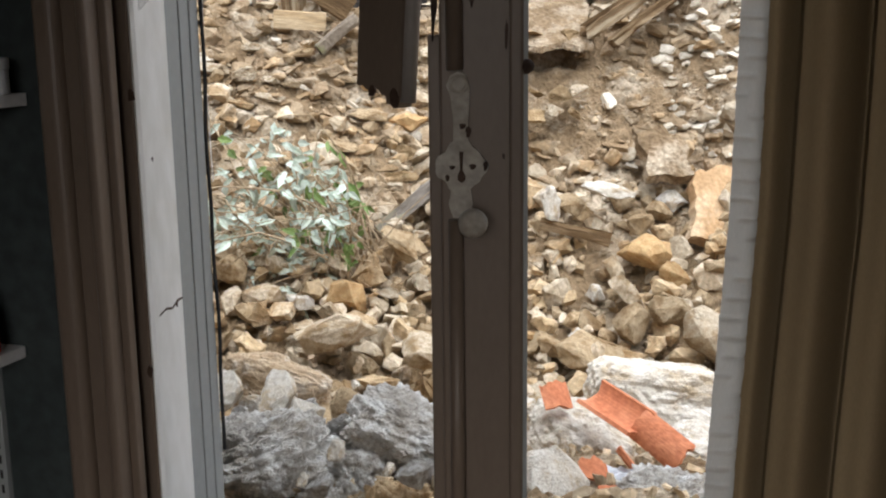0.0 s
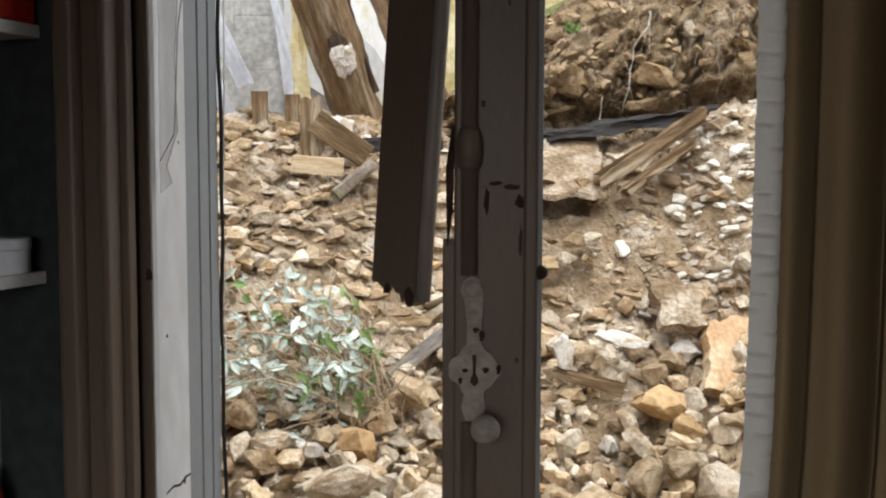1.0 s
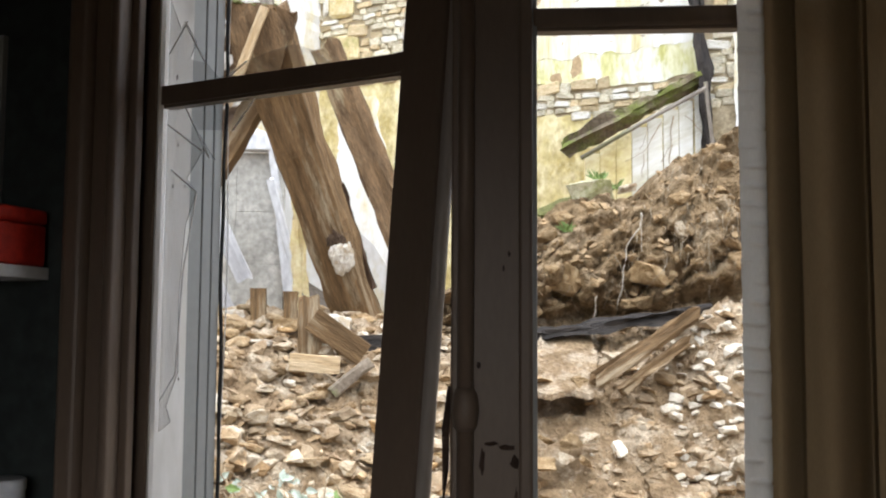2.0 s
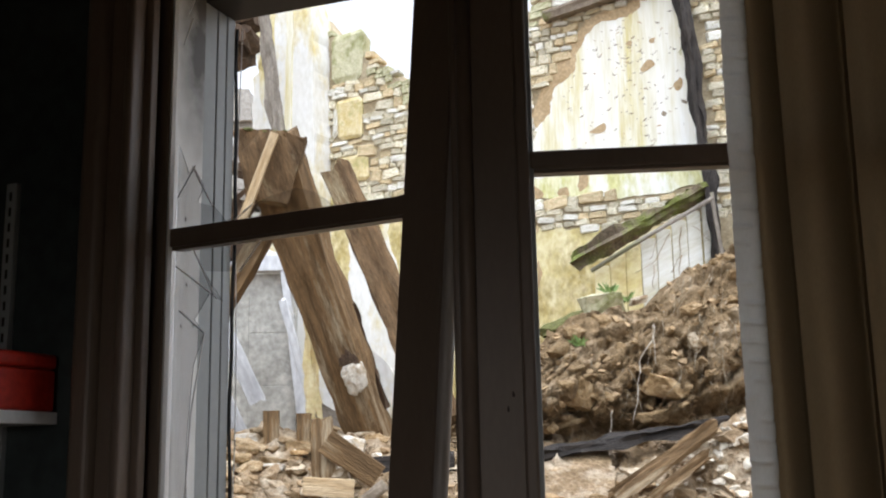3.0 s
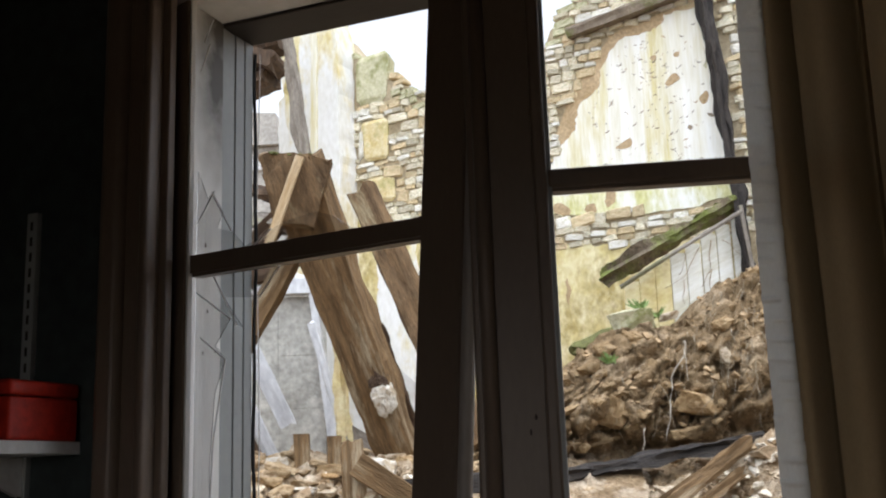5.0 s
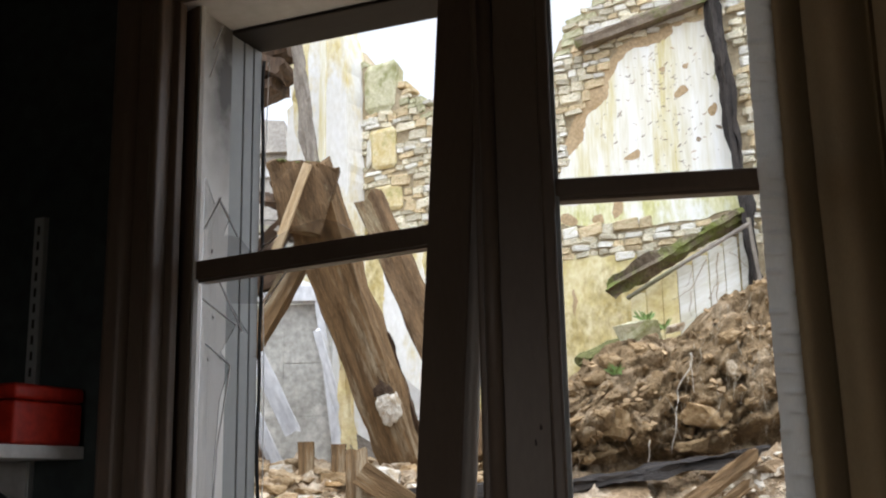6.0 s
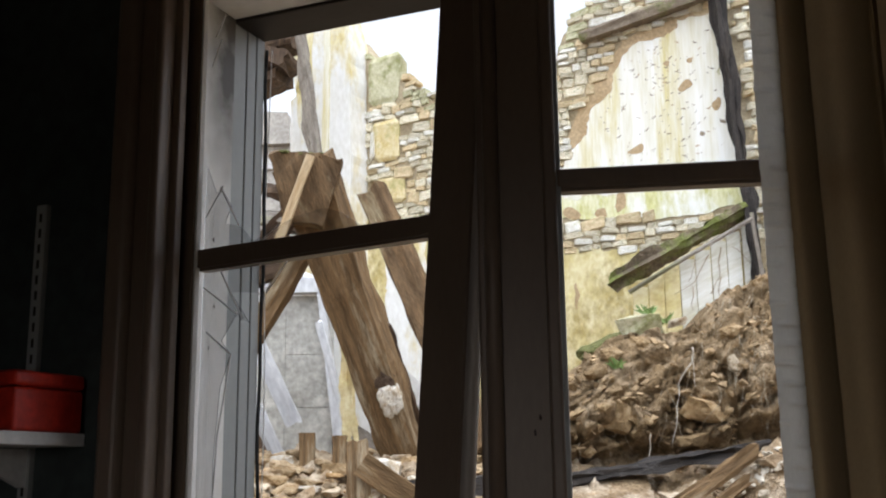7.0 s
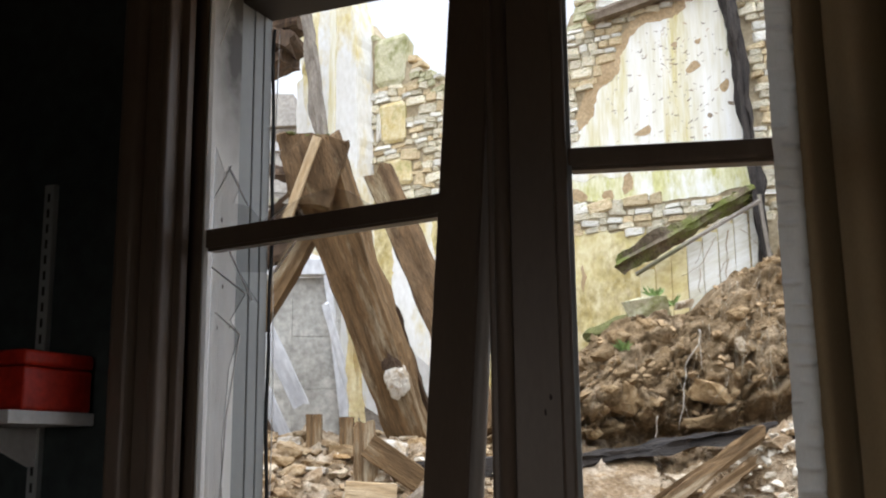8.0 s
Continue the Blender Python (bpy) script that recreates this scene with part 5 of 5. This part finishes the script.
for x, y, z, size, kind in ((-0.66, 3.02, 0.46, 0.15, "white"), (-0.50, 2.99, 0.46, 0.17, "white"), (-0.41, 2.92, 0.42, 0.16, "white"), (-0.30, 3.05, 0.38, 0.18, "ochre"), (-0.30, 2.70, 0.40, 0.08, "white"), (-0.38, 2.60, 0.36, 0.05, "white"), (-0.16, 2.66, 0.36, 0.05, "white"), (-0.21, 2.55, 0.33, 0.06, "pale")):
    stone(kind, x, y, z, size, (20 * x, 35, 90 * y), (1, 0.8, 0.7), rnd=rnd)
for x, y, z, size, turn, squash in ((0.89, 4.36, -0.06, 0.54, (-14, 6, 4), (1.05, 0.7, 0.62)), (0.43, 3.38, 0.12, 0.34, (20, 24, 10), (1.1, 0.9, 0.85)), (0.88, 3.55, 0.02, 0.28, (10, 0, 50), (1, 0.9, 0.7))):
    ob = stone("white", x, y, z, size, turn, squash, "large cream limestone block with a chalky top", rnd=rnd)
    ob.data = CRUST_WHITE[0 if size > 0.4 else 1]
for b in BIG:
    stone(*b[:5], b[5], b[6], rnd=rnd)
ob = stone("grey", 0.72, 7.45, 2.66, 0.50, (10, -24, 10), (1, 0.6, 0.42), "green mossy stone on the bank", rnd=rnd)
ob.data = rock_mesh("mossy_stone", 3, MOSS, 0.6)
ob = stone("pale", 0.95, 7.36, 2.78, 0.30, (0, -14, 20), (1.15, 0.8, 0.75), "yellow-green lichened block on the bank", rnd=rnd)
ob.data = rock_mesh("lichened_stone", 12, MOSSY_BLOCK, 0.8, 11, 2, 0.9)
solo("slab", plate(ragged([(-0.10, -0.26), (0.26, -0.26), (0.28, 0.20), (0.10, 0.25), (-0.04, 0.14)], 0.025, 0.05), -0.05, 0.03), BRICK_FACE, "tan dusty flat slab leaning on the slope", "slab", at=pose(1.365, 5.62, 0.60, -38, 8, 12))
solo("slab", plate(ragged([(-0.14, -0.13), (0.14, -0.14), (0.13, 0.12), (0.0, 0.17), (-0.12, 0.10)], 0.02, 0.06), -0.05, 0.03), EARTH, "earth-caked flat slab leaning on the slope", "slab", at=pose(1.20, 5.80, 0.83, -40, 0, 5))


def roof_tile(arc, length, radius, at, seed):
    """A broken piece of a curved clay tile."""
    bm = bmesh.new()
    n = 12
    cols = []
    for i in range(n + 1):
        a = radians(-arc / 2 + arc * i / n)
        l0, l1 = 0.012 * fbm((i * 0.3 + seed, 0, 0), 2), length + 0.03 * fbm((i * 0.22 + seed, 3, 0), 2)
        cols.append([[bm.verts.new((r * math.sin(a), y, r * math.cos(a) - radius)) for y in (l0, (l0 + l1) / 2, l1)] for r in (radius, radius - 0.013)])
    for c0, c1 in zip(cols, cols[1:]):
        for k in (0, 1):
            bm.faces.new((c0[0][k], c1[0][k], c1[0][k + 1], c0[0][k + 1]))
            bm.faces.new((c0[1][k], c0[1][k + 1], c1[1][k + 1], c1[1][k]))
        bm.faces.new((c0[0][0], c0[1][0], c1[1][0], c1[0][0]))
        bm.faces.new((c0[0][2], c1[0][2], c1[1][2], c0[1][2]))
    for c in (cols[0], cols[-1]):
        for k in (0, 1):
            bm.faces.new((c[0][k], c[0][k + 1], c[1][k + 1], c[1][k]))
    return solo("roof_tile", bm, TERRACOTTA, "broken orange clay roof tile on the rubble", "roof tile", "broken roof tiles", at=at, smooth=False)


def laid(a, b, face):
    """The pose of a piece that runs from a towards b with its hollow side to face."""
    y = (Vector(b) - Vector(a)).normalized()
    z = -(Vector(face) - y * y.dot(Vector(face))).normalized()
    return Matrix.Translation(a) @ Matrix((y.cross(z), y, z)).transposed().to_4x4()


roof_tile(125, 0.22, 0.075, laid((0.47, 3.28, 0.33), (0.63, 3.08, 0.27), (-0.1, -0.55, 1.0)), 1)
roof_tile(85, 0.19, 0.080, laid((0.585, 3.12, 0.32), (0.71, 2.98, 0.245), (0.5, 0.8, -0.7)), 6)
roof_tile(80, 0.085, 0.09, pose(0.375, 3.26, 0.315, 50, 10, 30), 2)
roof_tile(60, 0.06, 0.08, pose(0.42, 2.80, 0.27, 40, 0, 10), 3)
roof_tile(60, 0.06, 0.08, pose(0.48, 2.70, 0.26, 20, 0, 50), 4)
roof_tile(50, 0.07, 0.08, pose(0.55, 2.90, 0.26, 50, 30, 80), 5)
solo("plastic_sheet", sheet([i / 14 for i in range(15)], [k / 8 for k in range(9)], lambda c, v: (0.46 + 0.16 * c, 2.84 + 0.08 * v - 0.04 * c, 0.225 + 0.03 * v + 0.025 * fbm((c * 4, v * 3, 1), 2))), TIN, "crumpled pale plastic scrap in the rubble", "plastic scrap")

# courses of the fallen wall, still bedded flat in the slope
ry = random.Random(61)


def bed(parent, kind, at):
    ob = new("stone", ry.choice(ROCKS[kind]))
    ob.parent, ob.matrix_basis = parent, at


y = 5.74
while y < 7.50:
    x = -2.15
    while x < (0.42 if y < 6.8 else -0.1):
        w = ry.uniform(0.09, 0.24)
        x += w * 0.92
        if ry.random() < 0.28 or x - w / 2 > 0.4:
            continue
        kind = ry.choices(("ochre", "pale", "earthy", "rust", "white"), (5, 4, 3, 0.8, 0.5))[0]
        cx, cy = x - w / 2, y + ry.uniform(-0.03, 0.03)
        bed(ground, kind, pose(cx, cy, ground_height(cx, cy) + 0.035, ry.uniform(-10, 6), ry.uniform(-9, 9), ry.uniform(-15, 15)) @ Matrix.Diagonal((1.05 * w, 0.8 * w, w * ry.uniform(0.45, 0.7), 1)))
    y += ry.uniform(0.085, 0.12) * (1.0 if y < 6.8 else 1.5)
# stones set in the face of the earth bank
for i in range(64):
    x, v = ry.uniform(0.42, 1.9), ry.uniform(0.34, 0.98)
    p = bank_point(x, v)
    w = ry.choice((0.06, 0.08, 0.10, 0.14, 0.18))
    bed(bank, "earthy", pose(p[0], p[1] + 0.01, p[2], ry.uniform(-10, 30), ry.uniform(-25, 25), ry.uniform(-30, 30)) @ Matrix.Diagonal((1.1 * w, 0.8 * w, w * ry.uniform(0.5, 0.9), 1)))

# loose stones of the hollow and the foreground
count = 0
placed = [(b[1], b[2], b[4] * 0.45) for b in BIG] + [(0.72, 4.3, 0.3), (1.0, 4.3, 0.3), (0.85, 4.1, 0.35)]
tries = 0
while count < 170 and tries < 9000:
    tries += 1
    y = rnd.uniform(3.7, 5.75)
    x = rnd.uniform(-0.36, 0.34) * y
    if tries % 40 == 0:
        y = rnd.uniform(2.5, 3.4)
        x = rnd.uniform(-0.7, 0.0)
    size = rnd.choice((0.11, 0.13, 0.15, 0.18, 0.22)) * rnd.uniform(0.85, 1.15)
    if tries > 3000:
        size *= 0.8
    if any((x - p[0]) ** 2 + (y - p[1]) ** 2 < (0.62 * (p[2] + size * 0.45)) ** 2 for p in placed):
        continue
    if (x + 0.472) * 0.3256 + (y - 2.09) * 0.9455 < 0.30:
        continue
    placed.append((x, y, size * 0.45))
    if y < 3.5:
        kind = rnd.choices(("grey", "pale", "white", "ochre"), (6, 2, 1.5, 1))[0]
    else:
        kind = rnd.choices(("ochre", "pale", "white", "rust"), (4, 5, 1.6, 1.3))[0]
    stone(kind, x, y, ground_height(x, y) + 0.03 + size * rnd.uniform(0.15, 0.4), size, (rnd.uniform(-40, 40), rnd.uniform(-40, 40), rnd.uniform(0, 360)), (1, rnd.uniform(0.7, 1), rnd.uniform(0.65, 1)), rnd=rnd)
    count += 1


def scatter(name, total, spot, sizes, mat, label, seed, flat=0.6, detail=0, tilt=35, lift=0.22):
    """Many small stones joined into one mesh."""
    rnd = random.Random(seed)
    base = []
    for i in range(10):
        me = rock_mesh("base", seed + i, mat, flat, 9 + i % 4 if not detail else 13, detail, 0.5)
        base.append((np.array([v.co[:] for v in me.vertices]), [tuple(p.vertices) for p in me.polygons]))
        bpy.data.meshes.remove(me)
    vs, fs, off = [], [], 0
    for _ in range(total):
        s = spot(rnd)
        if s is None:
            continue
        x, y, z = s
        size = rnd.choice(sizes) * rnd.uniform(0.75, 1.3)
        v, f = rnd.choice(base)
        m = np.array(pose(0, 0, 0, rnd.uniform(-tilt, tilt), rnd.uniform(-tilt, tilt), rnd.uniform(0, 360)).to_3x3()) * size
        vs.append(v @ m.T + np.array((x, y, z + size * rnd.uniform(min(0.0, lift - 0.3), lift))))
        fs.extend(tuple(k + off for k in p) for p in f)
        off += len(v)
    me = bpy.data.meshes.new(name)
    me.from_pydata(np.concatenate(vs).tolist(), [], fs)
    me.materials.append(mat)
    return tagged(new(name, me), label, "rubble", kind="stuff")


def slope_spot(rnd):
    y = rnd.uniform(5.65, 6.95)
    x = rnd.uniform(-0.36, 0.34) * y
    if x > 0.2 and rnd.random() < 0.3:
        return None
    if 0.46 < x < 0.79 and 6.10 < y < 6.6:
        return None
    return x, y, ground_height(x, y)


def hollow_spot(rnd):
    y = rnd.uniform(2.4, 6.2)
    x = rnd.uniform(-0.42, 0.42) * y
    if (x + 0.472) * 0.3256 + (y - 2.09) * 0.9455 < 0.2:
        return None
    return x, y, ground_height(x, y)


def bank_spot(rnd):
    x, v = rnd.uniform(0.3, 2.3), rnd.choice((rnd.uniform(0.0, 1.05), rnd.uniform(0.35, 1.02)))
    p = bank_point(x, v)
    return p[0], p[1], p[2]


def side_spot(rnd):
    y = rnd.uniform(5.9, 6.8)
    x = rnd.uniform(1.28, 1.9)
    return x, y, ground_height(x, y)


SLOPE_STONE = material("crumbled_masonry", (0.24, 0.158, 0.08), (0.40, 0.285, 0.165), 8, 0.92, 0.9, 50, (0.50, 0.42, 0.31), 0.25, island=0.3)
LIGHT_STONE = material("crumbled_pale_masonry", (0.48, 0.41, 0.31), (0.66, 0.60, 0.50), 8, 0.92, 0.6, 50, island=0.25)
BANK_STONE = material("earthy_stone", (0.20, 0.135, 0.068), (0.34, 0.24, 0.135), 8, 0.95, 0.7, 50, island=0.35)
EARTHY_CLOD = material("mortar_clods", (0.24, 0.165, 0.095), (0.38, 0.29, 0.185), 8, 0.95, 1.0, 50, (0.50, 0.42, 0.31), 0.35, island=0.22)
RUBBLE_OCHRE = material("loose_ochre_rubble", (0.35, 0.245, 0.13), (0.51, 0.39, 0.245), 8, 0.92, 0.9, 50, (0.27, 0.17, 0.08), 0.45, island=0.32)
RUBBLE_PALE = material("loose_pale_rubble", (0.41, 0.325, 0.215), (0.59, 0.50, 0.375), 8, 0.92, 0.9, 50, (0.32, 0.22, 0.12), 0.45, island=0.3)


def heap_spot(rnd):
    y = rnd.uniform(3.65, 6.0)
    x = rnd.uniform(-0.38, 0.36) * y
    if 0.6 < x < 1.2 and 3.9 < y < 4.6:
        return None
    return x, y, ground_height(x, y) + 0.01


scatter("rubble_heap", 800, heap_spot, (0.06, 0.08, 0.10, 0.13, 0.16), RUBBLE_OCHRE, "loose ochre rubble heaped in the hollow", 700, 0.7, 2, 60, 0.6)
scatter("rubble_heap", 800, heap_spot, (0.06, 0.08, 0.10, 0.13, 0.16), RUBBLE_PALE, "loose pale rubble heaped in the hollow", 740, 0.7, 2, 60, 0.6)
scatter("slope_clods", 1300, slope_spot, (0.06, 0.09, 0.13, 0.18), EARTHY_CLOD, "earthy mortar lumps crumbling on the slope", 820, 0.6, 2, 30, -0.02)
scatter("masonry_rubble", 800, slope_spot, (0.06, 0.09, 0.12, 0.16), SLOPE_STONE, "flat broken masonry stones bedded in the earth slope", 300, 0.40, 2, 12, 0.06)
scatter("pale_rubble", 150, side_spot, (0.05, 0.07, 0.10, 0.14), LIGHT_STONE, "whitish broken stones heaped beside the bank", 340, 0.5, 2, 20, 0.1)
scatter("pale_rubble", 130, slope_spot, (0.04, 0.06, 0.09, 0.11), LIGHT_STONE, "whitish stone pieces scattered on the slope", 360, 0.55, 2, 40)
scatter("stone_chips", 4200, hollow_spot, (0.015, 0.02, 0.03, 0.04, 0.06), GRAVEL, "small stone chips between the rubble", 400, 0.65)
scatter("slope_chips", 3600, slope_spot, (0.015, 0.02, 0.03, 0.045), EARTHY_CLOD, "small stone chips on the slope", 440, 0.6)
scatter("bank_clods", 620, bank_spot, (0.015, 0.02, 0.03, 0.045, 0.07), BANK_STONE, "earth clods and small stones in the bank", 480, 0.7)

# ---- the torn shrub ----
shrub = thing("shrub", "torn shrub with pale drooping leaves lying in the rubble", "shrub", at=pose(-0.66, 5.20, 0.16))
rnd = random.Random(9)


def leaf(bm, p, d, up, length, width):
    d, side = d.normalized(), d.cross(up).normalized()
    nrm = side.cross(d)
    mid = [p + d * length * f - nrm * length * 0.25 * f * f for f in (0, 0.3, 0.65, 1)]
    wid = (0.1, 1.0, 0.75, 0.02)
    rows = [(bm.verts.new(m - side * width * w + nrm * width * 0.25 * w), bm.verts.new(m), bm.verts.new(m + side * width * w + nrm * width * 0.25 * w)) for m, w in zip(mid, wid)]
    for a, b in zip(rows, rows[1:]):
        bm.faces.new((a[0], a[1], b[1], b[0]))
        bm.faces.new((a[1], a[2], b[2], b[1]))


for i in range(96):
    if i < 66:
        start = Vector((rnd.uniform(-0.1, 0.35), rnd.uniform(0.0, 0.25), rnd.uniform(0.0, 0.3)))
        goal = Vector((rnd.uniform(-0.95, 0.36), rnd.uniform(-0.3, 0.25), rnd.uniform(-0.25, 1.0)))
        if goal.z > 0.6:
            goal.x = rnd.uniform(-0.5, 0.05)
            goal.y += 0.25
    else:
        start = Vector((rnd.uniform(-0.6, 0.3), rnd.uniform(-0.05, 0.2), rnd.uniform(0.1, 0.4)))
        goal = start + Vector((rnd.uniform(-0.5, 0.5), rnd.uniform(-0.1, 0.2), rnd.uniform(-0.1, 0.45)))
    bend = Vector((rnd.uniform(-0.1, 0.1), rnd.uniform(-0.1, 0.05), rnd.uniform(0.0, 0.2)))
    pts = [start.lerp(goal, f) + bend * math.sin(math.pi * f) + Vector((rnd.uniform(-1, 1), rnd.uniform(-1, 1), rnd.uniform(-1, 1))) * 0.012 for f in [k / 8 for k in range(9)]]
    br = part("branch", tube(pts, rnd.uniform(0.003, 0.008), end=0.4, sides=5), TWIG, shrub, "", True)
    if i % 4 == 3 or goal.x > 0.22:
        continue
    green = rnd.random() < 0.22
    bm = bmesh.new()
    for k in range(rnd.randint(6, 12)):
        f = rnd.uniform(0.3, 1.0)
        p = pts[min(8, int(f * 8))] + Vector((rnd.uniform(-1, 1), rnd.uniform(-1, 1), rnd.uniform(-1, 1))) * 0.025
        d = Vector((rnd.uniform(-0.9, 0.9), rnd.uniform(-0.6, 0.3), rnd.uniform(-1.0, 0.15)))
        leaf(bm, p, d, Vector((rnd.uniform(-0.5, 0.5), -1, rnd.uniform(-0.2, 0.9))), rnd.uniform(0.04, 0.11), rnd.uniform(0.010, 0.021))
    tagged(part("leaf_spray", bm, LEAF if green else LEAF_PALE, br, "fresh green leaves" if green else "pale silvery leaf undersides"), kind="stuff")
for i in range(80):
    p = Vector((rnd.uniform(-0.75, 0.5), rnd.uniform(-0.25, 0.25), rnd.uniform(-0.05, 0.55)))
    d = Vector((rnd.uniform(-1, 1), rnd.uniform(-0.2, 0.4), rnd.uniform(-0.15, 0.9))).normalized()
    pts = [p]
    for k in range(7):
        d = (d + Vector((rnd.uniform(-0.25, 0.25), rnd.uniform(-0.1, 0.1), rnd.uniform(-0.25, 0.2)))).normalized()
        pts.append(pts[-1] + d * rnd.uniform(0.04, 0.09))
    part("twig", tube(pts, rnd.uniform(0.0018, 0.0045), end=0.4, sides=5), TWIG, shrub, "", True)
for x, y, z in ((-0.95, 6.15, 1.22), (1.0, 7.35, 2.86), (0.62, 7.0, 2.05), (0.75, 6.95, 2.45), (1.1, 7.42, 2.8)):
    weed = thing("weed", "small green weed tuft in the earth", "plant", "weeds", at=pose(x, y, z))
    for k in range(14):
        bm = bmesh.new()
        leaf(bm, Vector((rnd.uniform(-0.04, 0.04), rnd.uniform(-0.03, 0.03), 0)), Vector((rnd.uniform(-0.8, 0.8), rnd.uniform(-0.8, 0.2), rnd.uniform(0.2, 1))), Vector((0.1, -1, 0.3)), rnd.uniform(0.05, 0.10), rnd.uniform(0.006, 0.012))
        part("blade", bm, LEAF, weed)
